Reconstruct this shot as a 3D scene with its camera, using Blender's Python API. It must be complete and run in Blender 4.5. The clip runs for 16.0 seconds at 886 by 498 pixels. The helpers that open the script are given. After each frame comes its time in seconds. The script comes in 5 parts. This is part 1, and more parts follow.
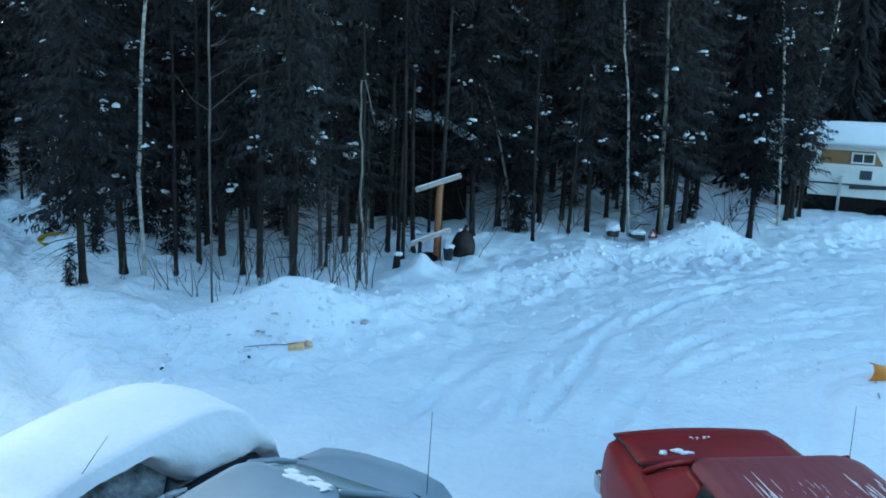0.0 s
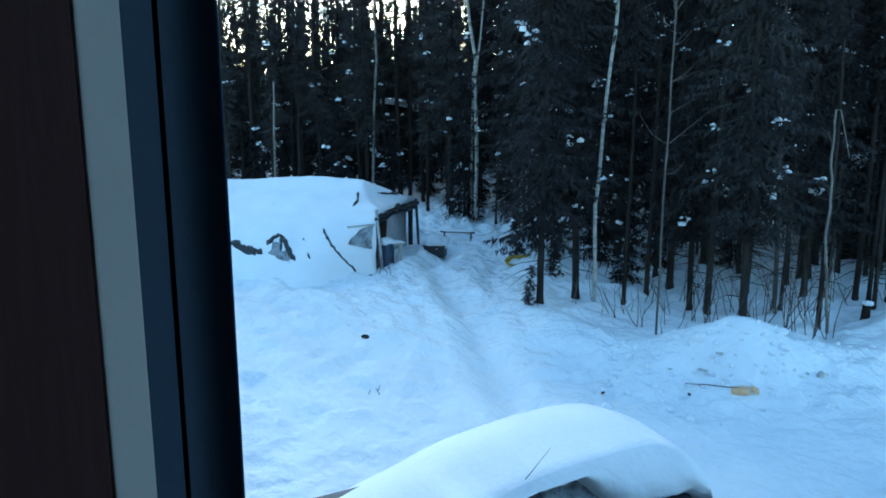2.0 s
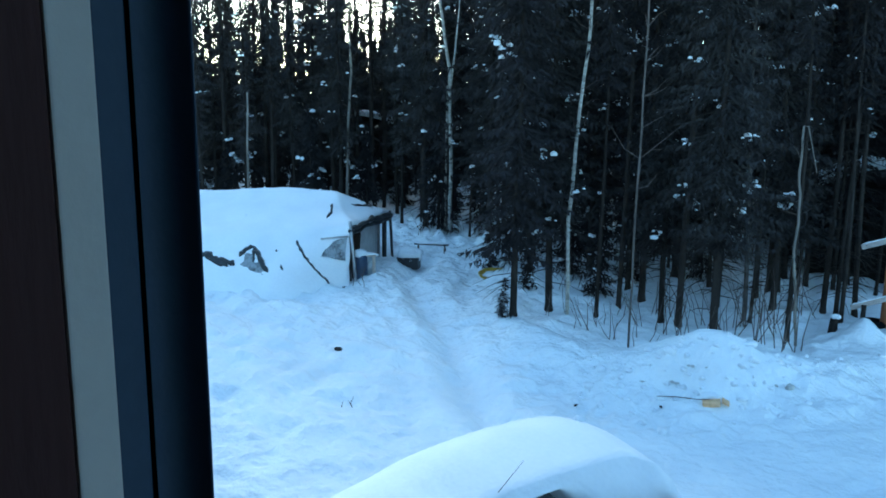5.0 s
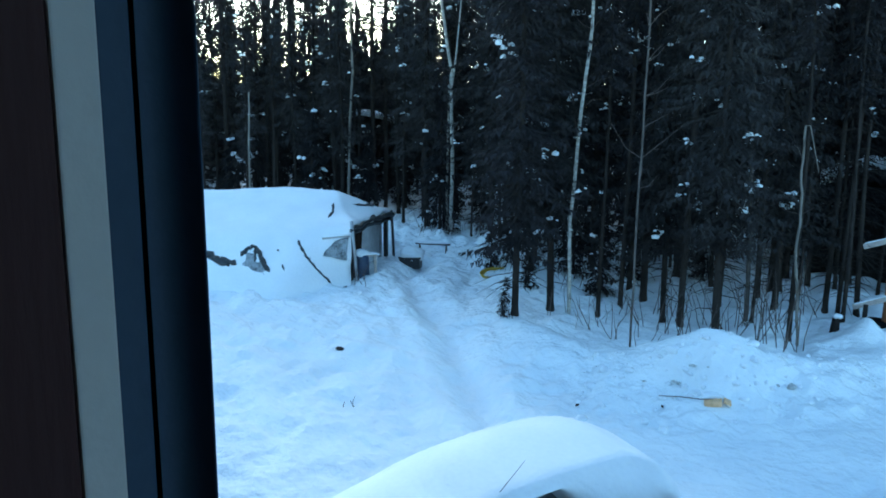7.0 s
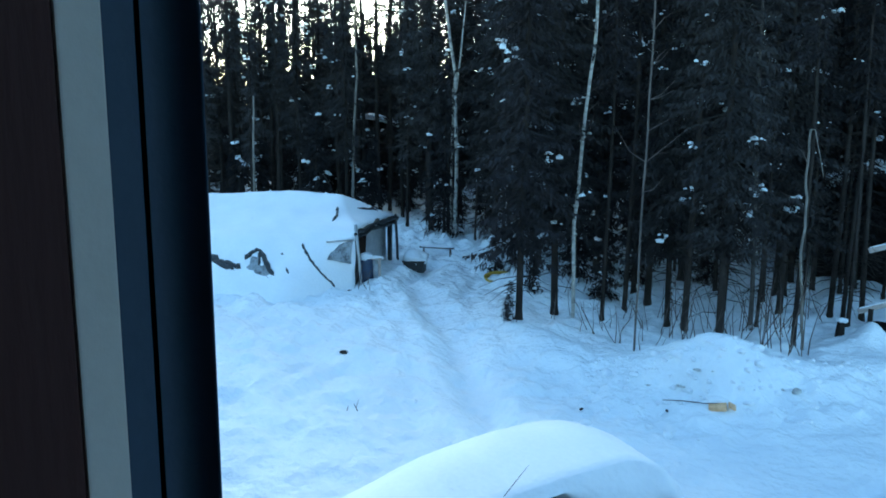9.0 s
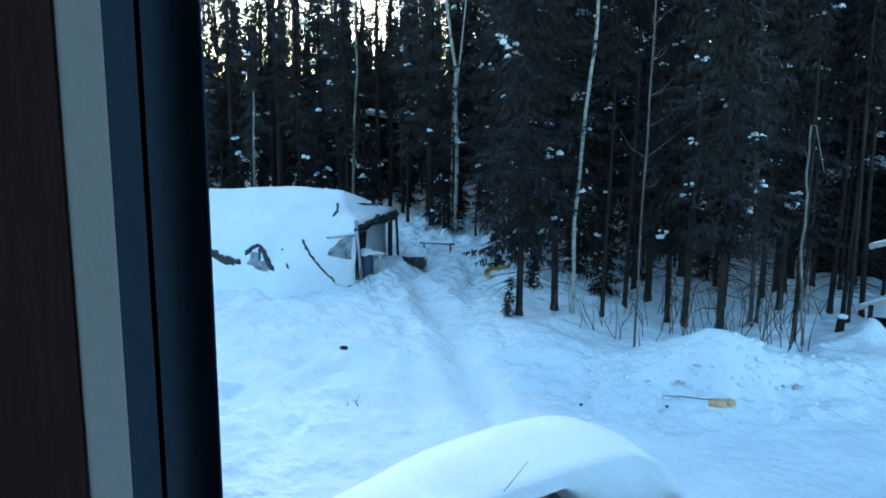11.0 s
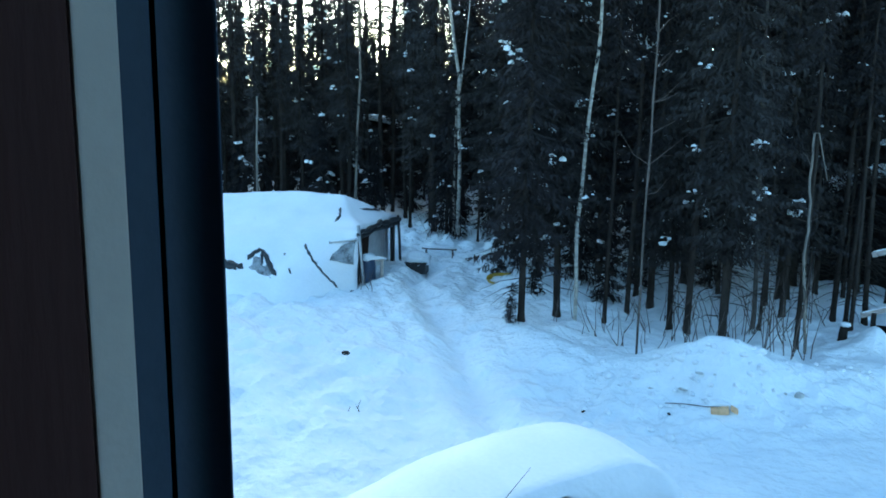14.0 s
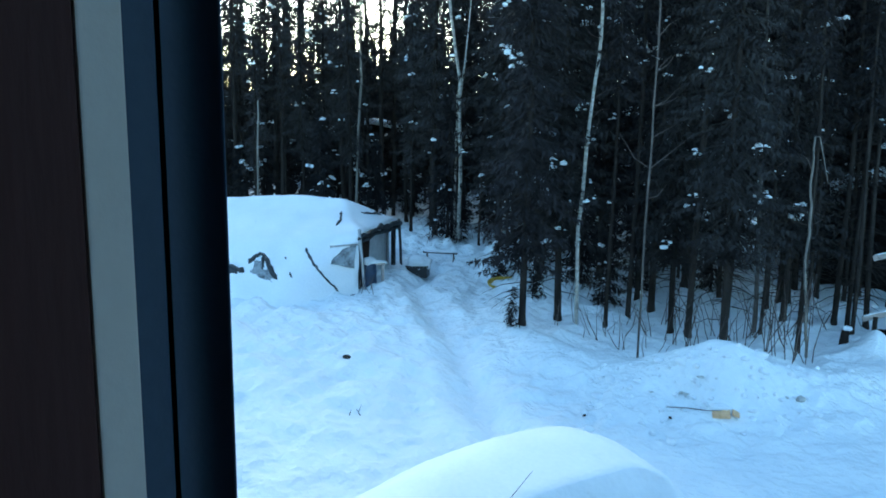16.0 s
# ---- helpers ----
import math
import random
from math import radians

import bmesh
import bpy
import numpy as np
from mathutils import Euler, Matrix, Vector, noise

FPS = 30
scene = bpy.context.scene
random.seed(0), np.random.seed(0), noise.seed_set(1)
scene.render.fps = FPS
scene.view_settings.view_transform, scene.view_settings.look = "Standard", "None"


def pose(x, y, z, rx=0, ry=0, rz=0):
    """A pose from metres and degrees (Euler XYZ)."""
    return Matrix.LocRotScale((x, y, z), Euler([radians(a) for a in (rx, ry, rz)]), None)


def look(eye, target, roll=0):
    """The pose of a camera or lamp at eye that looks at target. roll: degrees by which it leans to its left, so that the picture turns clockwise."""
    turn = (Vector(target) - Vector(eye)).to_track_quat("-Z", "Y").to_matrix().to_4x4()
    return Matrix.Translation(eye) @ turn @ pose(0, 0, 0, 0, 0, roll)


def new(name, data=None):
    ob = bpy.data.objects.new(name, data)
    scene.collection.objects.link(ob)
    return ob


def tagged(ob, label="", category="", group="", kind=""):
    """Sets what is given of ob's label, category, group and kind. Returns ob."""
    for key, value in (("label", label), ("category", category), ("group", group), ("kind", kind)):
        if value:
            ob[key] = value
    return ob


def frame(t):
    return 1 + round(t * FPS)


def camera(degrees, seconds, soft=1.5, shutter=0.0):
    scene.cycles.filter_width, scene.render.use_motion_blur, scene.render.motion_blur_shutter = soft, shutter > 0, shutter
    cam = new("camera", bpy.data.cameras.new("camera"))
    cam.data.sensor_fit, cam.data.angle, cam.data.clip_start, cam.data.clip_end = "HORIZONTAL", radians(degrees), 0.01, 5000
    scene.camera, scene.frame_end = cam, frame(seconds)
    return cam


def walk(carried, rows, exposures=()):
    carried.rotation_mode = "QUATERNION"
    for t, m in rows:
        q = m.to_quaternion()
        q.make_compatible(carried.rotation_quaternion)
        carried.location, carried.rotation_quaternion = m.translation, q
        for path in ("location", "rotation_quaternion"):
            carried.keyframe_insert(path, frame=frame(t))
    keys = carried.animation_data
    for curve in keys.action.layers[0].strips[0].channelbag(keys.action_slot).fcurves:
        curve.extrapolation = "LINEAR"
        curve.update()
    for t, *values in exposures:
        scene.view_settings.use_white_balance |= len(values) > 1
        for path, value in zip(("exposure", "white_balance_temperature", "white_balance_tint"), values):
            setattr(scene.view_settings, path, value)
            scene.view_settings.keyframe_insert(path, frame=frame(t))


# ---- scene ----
cam = camera(57.45, 16.0, soft=1.8, shutter=0.5)
PATH = [
    (0.0, pose(0.0000, 0, 4.2, 77.42, -1.91, 0.75)),
    (0.5, pose(0.0000, 0, 4.2, 77.32, -1.57, 2.38)),
    (0.6, pose(0.0080, 0, 4.2, 77.31, -0.95, 5.88)),
    (0.7, pose(0.0170, 0, 4.2, 77.42, -1.42, 10.08)),
    (0.8, pose(0.0260, 0, 4.2, 77.77, -1.77, 14.23)),
    (0.9, pose(0.0330, 0, 4.2, 78.50, -1.81, 18.31)),
    (1.0, pose(0.0340, 0, 4.2, 78.98, -1.27, 22.78)),
    (1.1, pose(0.0116, 0, 4.2, 79.63, -0.70, 26.69)),
    (1.2, pose(-0.0011, 0, 4.2, 80.32, 0.22, 29.71)),
    (1.3, pose(-0.0112, 0, 4.2, 80.31, 0.72, 32.37)),
    (1.5, pose(0.0011, 0, 4.2, 79.03, 0.84, 32.39)),
    (2.0, pose(-0.0026, 0, 4.2, 79.33, 0.39, 31.95)),
    (2.5, pose(-0.0064, 0, 4.2, 79.76, 0.02, 31.04)),
    (3.0, pose(0.0028, 0, 4.2, 80.07, 0.25, 30.42)),
    (3.5, pose(0.0000, 0, 4.2, 80.18, 0.04, 30.38)),
    (4.0, pose(-0.0028, 0, 4.2, 80.14, -0.26, 30.20)),
    (6.5, pose(-0.0020, 0, 4.2, 80.25, -0.07, 30.13)),
    (7.0, pose(-0.0045, 0, 4.2, 80.17, -0.17, 30.27)),
    (7.5, pose(-0.0046, 0, 4.2, 80.23, -0.11, 30.26)),
    (8.0, pose(-0.0036, 0, 4.2, 80.32, -0.04, 30.34)),
    (8.5, pose(-0.0044, 0, 4.2, 80.52, -0.07, 30.47)),
    (9.0, pose(-0.0048, 0, 4.2, 80.43, -0.18, 30.56)),
    (11.5, pose(-0.0048, 0, 4.2, 80.10, -0.26, 30.63)),
    (12.0, pose(-0.0113, 0, 4.2, 80.42, -0.40, 30.76)),
    (12.5, pose(-0.0129, 0, 4.2, 80.42, -0.53, 30.65)),
    (13.0, pose(-0.0119, 0, 4.2, 80.43, -0.49, 30.62)),
    (13.5, pose(-0.0140, 0, 4.2, 80.54, -0.54, 30.56)),
    (14.0, pose(-0.0132, 0, 4.2, 80.52, -0.53, 30.78)),
    (14.5, pose(-0.0142, 0, 4.2, 80.41, -0.58, 30.66)),
    (15.0, pose(-0.0139, 0, 4.2, 80.42, -0.72, 30.52)),
    (15.5, pose(-0.0141, 0, 4.2, 80.50, -0.65, 30.72)),
    (16.0, pose(-0.0157, 0, 4.2, 80.79, -0.49, 30.83)),
]
walk(cam, PATH, exposures=[(0.0, 2.57, 6500, -7), (1.0, 2.36, 6150, -8), (2.0, 2.47, 6050, -9), (3.5, 2.49, 6050, -9), (9.0, 2.53, 6100, -9), (13.0, 2.65, 6200, -9), (16.0, 2.63, 6180, -9)])

# ---------------------------------------------------------------- light
SUN_AZ, SUN_EL = 38.0, 10.0          # the sun sets behind the wood, to the left of the yard
world = bpy.data.worlds.new("dusk_sky")
scene.world = world
world.use_nodes = True
wn = world.node_tree
sky = wn.nodes.new("ShaderNodeTexSky")
sky.sky_type = 'NISHITA'
sky.sun_disc = False
sky.sun_elevation = radians(SUN_EL)
sky.sun_rotation = radians(-SUN_AZ)
sky.ozone_density = 2.0
sky.dust_density = 0.3
sky.air_density = 0.8
wn.links.new(sky.outputs[0], wn.nodes["Background"].inputs[0])
wn.nodes["Background"].inputs[1].default_value = 0.145
sun = new("sun", bpy.data.lights.new("sun", 'SUN'))
sun.data.energy, sun.data.angle, sun.data.color = 0.7, radians(40), (1.0, 0.98, 0.96)
sun.matrix_world = look((0, 0, 0), (math.sin(radians(SUN_AZ)), -math.cos(radians(SUN_AZ)), -math.tan(radians(SUN_EL + 18))))


# ---------------------------------------------------------------- materials
def mat(name, c1, c2=None, scale=4.0, rough=0.8, bump=0.2, bscale=40.0, metal=0.0, stretch=(1, 1, 1), rand=0.0, fine=0.35, dist=0.02, spec=0.5, coat=0.0):
    """A surface with stains at one scale and grain at a finer one."""
    m = bpy.data.materials.new(name)
    m.use_nodes = True
    nt = m.node_tree
    n, l = nt.nodes, nt.links
    b = n["Principled BSDF"]
    c2 = c2 or tuple(v * 0.75 for v in c1)
    tc = n.new("ShaderNodeTexCoord")
    mp = n.new("ShaderNodeMapping")
    mp.inputs["Scale"].default_value = stretch
    l.new(tc.outputs["Object"], mp.inputs[0])
    big = n.new("ShaderNodeTexNoise")
    big.inputs["Scale"].default_value = scale
    big.inputs["Detail"].default_value = 5
    small = n.new("ShaderNodeTexNoise")
    small.inputs["Scale"].default_value = bscale
    small.inputs["Detail"].default_value = 4
    l.new(mp.outputs[0], big.inputs[0])
    l.new(mp.outputs[0], small.inputs[0])
    add = n.new("ShaderNodeMath")
    add.operation = 'MULTIPLY_ADD'
    add.inputs[1].default_value = fine
    l.new(small.outputs[0], add.inputs[0])
    l.new(big.outputs[0], add.inputs[2])
    ramp = n.new("ShaderNodeValToRGB")
    ramp.color_ramp.elements[0].position = 0.35 + fine * 0.3
    ramp.color_ramp.elements[1].position = 0.65 + fine * 0.65
    ramp.color_ramp.elements[0].color = (*c2, 1)
    ramp.color_ramp.elements[1].color = (*c1, 1)
    l.new(add.outputs[0], ramp.inputs[0])
    out = ramp.outputs[0]
    if rand:
        info = n.new("ShaderNodeObjectInfo")
        hsv = n.new("ShaderNodeHueSaturation")
        mr = n.new("ShaderNodeMapRange")
        mr.inputs[3].default_value, mr.inputs[4].default_value = 1 - rand, 1 + rand
        l.new(info.outputs["Random"], mr.inputs[0])
        l.new(mr.outputs[0], hsv.inputs["Value"])
        l.new(out, hsv.inputs["Color"])
        out = hsv.outputs[0]
    l.new(out, b.inputs["Base Color"])
    b.inputs["Roughness"].default_value = rough
    b.inputs["Metallic"].default_value = metal
    b.inputs["Specular IOR Level"].default_value = spec
    b.inputs["Coat Weight"].default_value = coat
    if bump:
        bp = n.new("ShaderNodeBump")
        bp.inputs["Strength"].default_value = bump
        bp.inputs["Distance"].default_value = dist
        l.new(small.outputs[0], bp.inputs["Height"])
        l.new(bp.outputs[0], b.inputs["Normal"])
    return m


SNOW = mat("snow", (0.84, 0.85, 0.87), (0.76, 0.78, 0.81), 1.5, 0.65, 0.3, 22, fine=0.5, dist=0.02, spec=0.2)
SNOW_GROUND = mat("snow_ground", (0.87, 0.885, 0.89), (0.76, 0.79, 0.82), 0.9, 0.7, 0.8, 8.0, fine=0.45, dist=0.07, spec=0.2)
SNOW_DIRTY = mat("snow_dirty", (0.62, 0.62, 0.60), (0.26, 0.25, 0.23), 9, 0.75, 0.6, 30, fine=0.6, dist=0.03)
NEEDLE = mat("needles", (0.036, 0.0325, 0.034), (0.017, 0.0158, 0.0175), 1.2, 0.8, 0.0, 30, rand=0.3, spec=0.06)
NEEDLE_GREY = mat("needles_grey", (0.056, 0.051, 0.049), (0.026, 0.0243, 0.0255), 1.2, 0.85, 0.0, 30, rand=0.25, spec=0.08)
BARK = mat("spruce_bark", (0.046, 0.038, 0.033), (0.02, 0.017, 0.016), 9, 0.95, 0.8, 60, stretch=(1, 1, 0.3), rand=0.25, dist=0.03, spec=0.08)
BARK_PALE = mat("dead_bark", (0.27, 0.24, 0.21), (0.12, 0.105, 0.09), 12, 0.9, 0.6, 60, stretch=(1, 1, 0.25), dist=0.02, spec=0.15)
BIRCH = mat("birch_bark", (0.5, 0.47, 0.42), (0.09, 0.075, 0.068), 7, 0.75, 0.4, 30, stretch=(1, 1, 2.2), fine=0.7, dist=0.01, spec=0.2)
TWIG = mat("twig", (0.12, 0.09, 0.075), (0.06, 0.045, 0.04), 20, 0.85, 0.2, 80)
WOOD = mat("weathered_wood", (0.5, 0.43, 0.39), (0.3, 0.25, 0.22), 6, 0.8, 0.6, 60, stretch=(0.4, 3, 3), dist=0.01)
GREY_BARK = mat("grey_bark", (0.14, 0.12, 0.108), (0.06, 0.052, 0.047), 12, 0.9, 0.6, 60, stretch=(1, 1, 0.25), dist=0.02, spec=0.12)
POST_RED = mat("stained_post", (0.42, 0.17, 0.07), (0.27, 0.10, 0.045), 6, 0.75, 0.5, 50, stretch=(2, 2, 0.3), dist=0.01)
TARP = mat("dark_tarp", (0.03, 0.035, 0.04), (0.014, 0.016, 0.02), 5, 0.55, 0.5, 12, dist=0.03)
TARP_GREY = mat("grey_tarp", (0.62, 0.64, 0.66), (0.42, 0.44, 0.46), 2, 0.6, 0.5, 8, dist=0.04)
BLANKET = mat("brown_blanket", (0.05, 0.033, 0.026), (0.025, 0.018, 0.016), 4, 0.95, 0.4, 30, spec=0.05)
TARP_FROST = mat("frosted_tarp", (0.30, 0.32, 0.34), (0.012, 0.014, 0.018), 5, 0.7, 0.5, 22, fine=0.8, dist=0.03)
METAL = mat("grey_metal", (0.5, 0.5, 0.5), (0.34, 0.34, 0.35), 10, 0.45, 0.1, 60, metal=0.7)
BLACK = mat("black_plastic", (0.022, 0.022, 0.024), (0.012, 0.012, 0.014), 8, 0.5, 0.15, 80)
RUBBER = mat("rubber", (0.008, 0.0085, 0.009), (0.005, 0.0055, 0.006), 8, 0.9, 0.1, 90, spec=0.1)
BLUE_PLASTIC = mat("blue_plastic", (0.03, 0.06, 0.12), (0.02, 0.035, 0.07), 4, 0.45, 0.1, 60)
YELLOW = mat("yellow_plastic", (0.62, 0.42, 0.05), (0.4, 0.25, 0.03), 5, 0.5, 0.1, 50)
ORANGE = mat("orange_plastic", (0.8, 0.27, 0.02), (0.6, 0.17, 0.012), 4, 0.45, 0.1, 50)
STRAW = mat("straw_cardboard", (0.85, 0.53, 0.3), (0.62, 0.36, 0.18), 14, 0.85, 0.4, 70, dist=0.01)
RED_PAINT = mat("red_paint", (0.23, 0.005, 0.007), (0.16, 0.005, 0.007), 2.5, 0.45, 0.06, 120, coat=0.04, fine=0.5, dist=0.004, spec=0.22)
RED_FROST = mat("frosted_red_paint", (0.175, 0.036, 0.045), (0.14, 0.016, 0.022), 3.5, 0.55, 0.06, 60, fine=0.6, dist=0.004, spec=0.3, stretch=(6, 0.7, 1))
SILVER_PAINT = mat("silver_paint", (0.27, 0.35, 0.42), (0.22, 0.29, 0.35), 2.5, 0.42, 0.06, 120, metal=0.08, coat=0.3, fine=0.5, dist=0.004)
DARK_PAINT = mat("dark_blue_paint", (0.03, 0.035, 0.05), (0.02, 0.022, 0.03), 2.5, 0.35, 0.05, 120, coat=0.3)
TAIL_RED = mat("tail_lamp", (0.22, 0.01, 0.01), (0.14, 0.008, 0.008), 9, 0.2, 0.0, 60, coat=0.5)
SACK = mat("brown_sack", (0.03, 0.021, 0.018), (0.015, 0.011, 0.01), 6, 0.5, 0.6, 14, dist=0.03, spec=0.25)
CHROME = mat("chrome", (0.6, 0.6, 0.6), (0.5, 0.5, 0.5), 8, 0.2, 0.0, 60, metal=1.0)
WHITE_PANEL = mat("white_siding", (0.74, 0.74, 0.71), (0.62, 0.62, 0.59), 2, 0.5, 0.15, 60)
TAN_PANEL = mat("tan_panel", (0.27, 0.135, 0.05), (0.2, 0.095, 0.035), 3, 0.6, 0.15, 50)
DARK_WALL = mat("dark_plank_wall", (0.016, 0.014, 0.013), (0.009, 0.008, 0.0075), 4, 0.9, 0.4, 40, stretch=(3, 3, 0.4), spec=0.08)
ROOM_WALL = mat("room_wall", (0.16, 0.13, 0.11), (0.12, 0.1, 0.085), 2, 0.85, 0.15, 90)
CASING = mat("dark_wood_casing", (0.036, 0.0135, 0.013), (0.027, 0.011, 0.0105), 4, 0.7, 0.1, 60, stretch=(2, 2, 0.3), spec=0.12)
VINYL = mat("pale_vinyl", (0.35, 0.345, 0.335), (0.31, 0.305, 0.295), 3, 0.6, 0.05, 90, spec=0.15)
SASH = mat("blue_sash", (0.028, 0.05, 0.082), (0.023, 0.041, 0.068), 3, 0.6, 0.05, 90, spec=0.12)
FROSTED = mat("frosted_car_glass", (0.33, 0.36, 0.38), (0.03, 0.035, 0.04), 6, 0.35, 0.3, 30, fine=0.5)


def glass_mat(name, tint, rough=0.03):
    m = bpy.data.materials.new(name)
    m.use_nodes = True
    b = m.node_tree.nodes["Principled BSDF"]
    b.inputs["Base Color"].default_value = (*tint, 1)
    b.inputs["Roughness"].default_value = rough
    b.inputs["Specular IOR Level"].default_value = 0.6
    return m


CAR_GLASS = glass_mat("car_glass", (0.02, 0.028, 0.028), 0.08)
GREEN_GLASS = glass_mat("green_car_glass", (0.10, 0.155, 0.15), 0.18)


# ---------------------------------------------------------------- mesh helpers
def link_mesh(name, me, material, parent=None, label=""):
    if material:
        me.materials.append(material)
    ob = new(name, me)
    if parent:
        ob.parent = parent
    if label:
        ob["label"] = label
    return ob


def part(name, bm, material, parent=None, label="", smooth=False):
    me = bpy.data.meshes.new(name)
    bm.to_mesh(me)
    bm.free()
    if smooth:
        me.shade_smooth()
    return link_mesh(name, me, material, parent, label)


def pydata(name, verts, faces, smooth=False):
    me = bpy.data.meshes.new(name)
    me.from_pydata([tuple(v) for v in verts], [], [tuple(int(i) for i in f) for f in faces])
    if smooth:
        me.shade_smooth()
    me.update()
    return me


def box(bm, size, at=(0, 0, 0), rot=(0, 0, 0), bevel=0.0, seg=2):
    m = pose(*at, *rot) @ Matrix.Diagonal((*size, 1))
    g = bmesh.ops.create_cube(bm, size=1, matrix=m)
    if bevel:
        es = list({e for v in g["verts"] for e in v.link_edges})
        bmesh.ops.bevel(bm, geom=es, offset=bevel, segments=seg, affect='EDGES', profile=0.6)
    return bm


def boxed(size, at=(0, 0, 0), rot=(0, 0, 0), bevel=0.0, seg=2):
    return box(bmesh.new(), size, at, rot, bevel, seg)


def tube_data(points, radii, sides=7, cap=True):
    """Verts and faces of a round bar along points."""
    pts = [Vector(p) for p in points]
    vs, fs = [], []
    for i, p in enumerate(pts):
        d = (pts[min(i + 1, len(pts) - 1)] - pts[max(i - 1, 0)]).normalized()
        a = d.cross(Vector((0.31, 0.95, 0.05))).normalized()
        b = d.cross(a)
        for k in range(sides):
            w = 2 * math.pi * k / sides
            vs.append(p + (a * math.cos(w) + b * math.sin(w)) * radii[i])
    for i in range(len(pts) - 1):
        for k in range(sides):
            k2 = (k + 1) % sides
            fs.append((i * sides + k, i * sides + k2, (i + 1) * sides + k2, (i + 1) * sides + k))
    if cap:
        fs.append(tuple(range(sides))[::-1])
        fs.append(tuple(range((len(pts) - 1) * sides, len(pts) * sides)))
    return vs, fs


def join(chunks):
    vs, fs = [], []
    for v, f in chunks:
        o = len(vs)
        vs.extend(v)
        fs.extend(tuple(i + o for i in q) for q in f)
    return vs, fs


def tube(name, points, radii, material, parent=None, label="", sides=8):
    r = radii if isinstance(radii, (list, tuple)) else [radii] * len(points)
    return link_mesh(name, pydata(name, *tube_data(points, r, sides), smooth=True), material, parent, label)


def loft(name, rings, material, parent=None, label="", smooth=True, caps=True):
    """A skin over closed rings of equal count."""
    n = len(rings[0])
    vs = [p for r in rings for p in r]
    fs = []
    for i in range(len(rings) - 1):
        for k in range(n):
            k2 = (k + 1) % n
            fs.append((i * n + k, i * n + k2, (i + 1) * n + k2, (i + 1) * n + k))
    if caps:
        fs.append(tuple(range(n))[::-1])
        fs.append(tuple(range((len(rings) - 1) * n, len(rings) * n)))
    return link_mesh(name, pydata(name, vs, fs, smooth), material, parent, label)


def sheet(name, fn, nu, nv, material, parent=None, label="", thick=0.0):
    """A grid surface fn(u, v) over the unit square, with thickness below it."""
    vs = [fn(i / nu, j / nv) for j in range(nv + 1) for i in range(nu + 1)]
    w = nu + 1
    fs = [(j * w + i, j * w + i + 1, (j + 1) * w + i + 1, (j + 1) * w + i) for j in range(nv) for i in range(nu)]
    if thick:
        o = len(vs)
        vs += [Vector(v) - Vector((0, 0, thick)) for v in vs]
        fs += [tuple(k + o for k in reversed(f)) for f in fs[:nu * nv]]
        rim = [i for i in range(nu)] + [j * w + nu for j in range(nv)] + [nv * w + i for i in range(nu, 0, -1)] + [j * w for j in range(nv, 0, -1)]
        for a, b in zip(rim, rim[1:] + rim[:1]):
            fs.append((b, a, a + o, b + o))
    return link_mesh(name, pydata(name, vs, fs, True), material, parent, label)


def lump_data(rng, at, size, sub=2):
    """A soft uneven clump."""
    bm = bmesh.new()
    bmesh.ops.create_icosphere(bm, subdivisions=sub, radius=1)
    o = Vector((rng.uniform(0, 50), rng.uniform(0, 50), 3))
    vs = []
    for v in bm.verts:
        k = 1 + 0.45 * noise.noise(v.co * 1.6 + o)
        vs.append((at[0] + v.co.x * size[0] * k, at[1] + v.co.y * size[1] * k, at[2] + max(v.co.z, -0.45) * size[2] * k))
    fs = [tuple(v.index for v in f.verts) for f in bm.faces]
    bm.free()
    return vs, fs


def smooth01(a, b, x):
    t = min(max((x - a) / (b - a), 0.0), 1.0)
    return t * t * (3 - 2 * t)


# ---------------------------------------------------------------- ground
EDGE = [(-60, 16), (-30, 15.5), (-14, 19.0), (-9.5, 17.5), (-7.0, 14.0), (-5.5, 12.6), (-3.8, 12.0), (-2.2, 12.2), (-0.6, 13.8), (1.0, 16.0), (4.0, 18.8), (8.0, 20.6), (11.5, 22.5), (30, 27), (60, 34)]
FOOTPATH = [(-10.2, 16.8), (-9.6, 14.8), (-7.2, 12.4), (-5.8, 10.6), (-4.8, 9.4), (-3.8, 8.6)]
RUTS = [[(2.64, 10.22), (3.95, 12.42), (6.63, 14.99)],
        [(1.64, 10.13), (2.51, 12.54), (4.38, 14.71), (8.01, 18.40)],
        [(1.14, 9.29), (1.39, 10.30), (1.68, 11.41)],
        [(0.85, 9.10), (1.08, 10.27), (1.39, 11.38)],
        [(-0.52, 9.06), (-0.02, 10.13), (0.73, 11.76)],
        [(2.2, 8.0), (3.0, 10.6), (5.6, 12.9), (10.3, 14.6), (20, 16.8)], [(1.2, 9.4), (3.0, 13.5), (6.5, 16.6), (11, 18.6), (20, 21)], [(4.2, 8.4), (5.4, 10.6), (8, 12.4), (13, 13.6)],
        [(2.0, 9.0), (3.2, 11.6), (5.9, 14.0), (11, 16.4)], [(0.2, 8.6), (1.6, 12.0), (4.0, 15.4), (8, 18.2)], [(3.2, 8.2), (4.2, 10.6), (6.8, 12.6), (12, 14.2)]]


def edge_y(x):
    for (x0, y0), (x1, y1) in zip(EDGE, EDGE[1:]):
        if x <= x1:
            return y0 + (y1 - y0) * (x - x0) / (x1 - x0)
    return EDGE[-1][1]


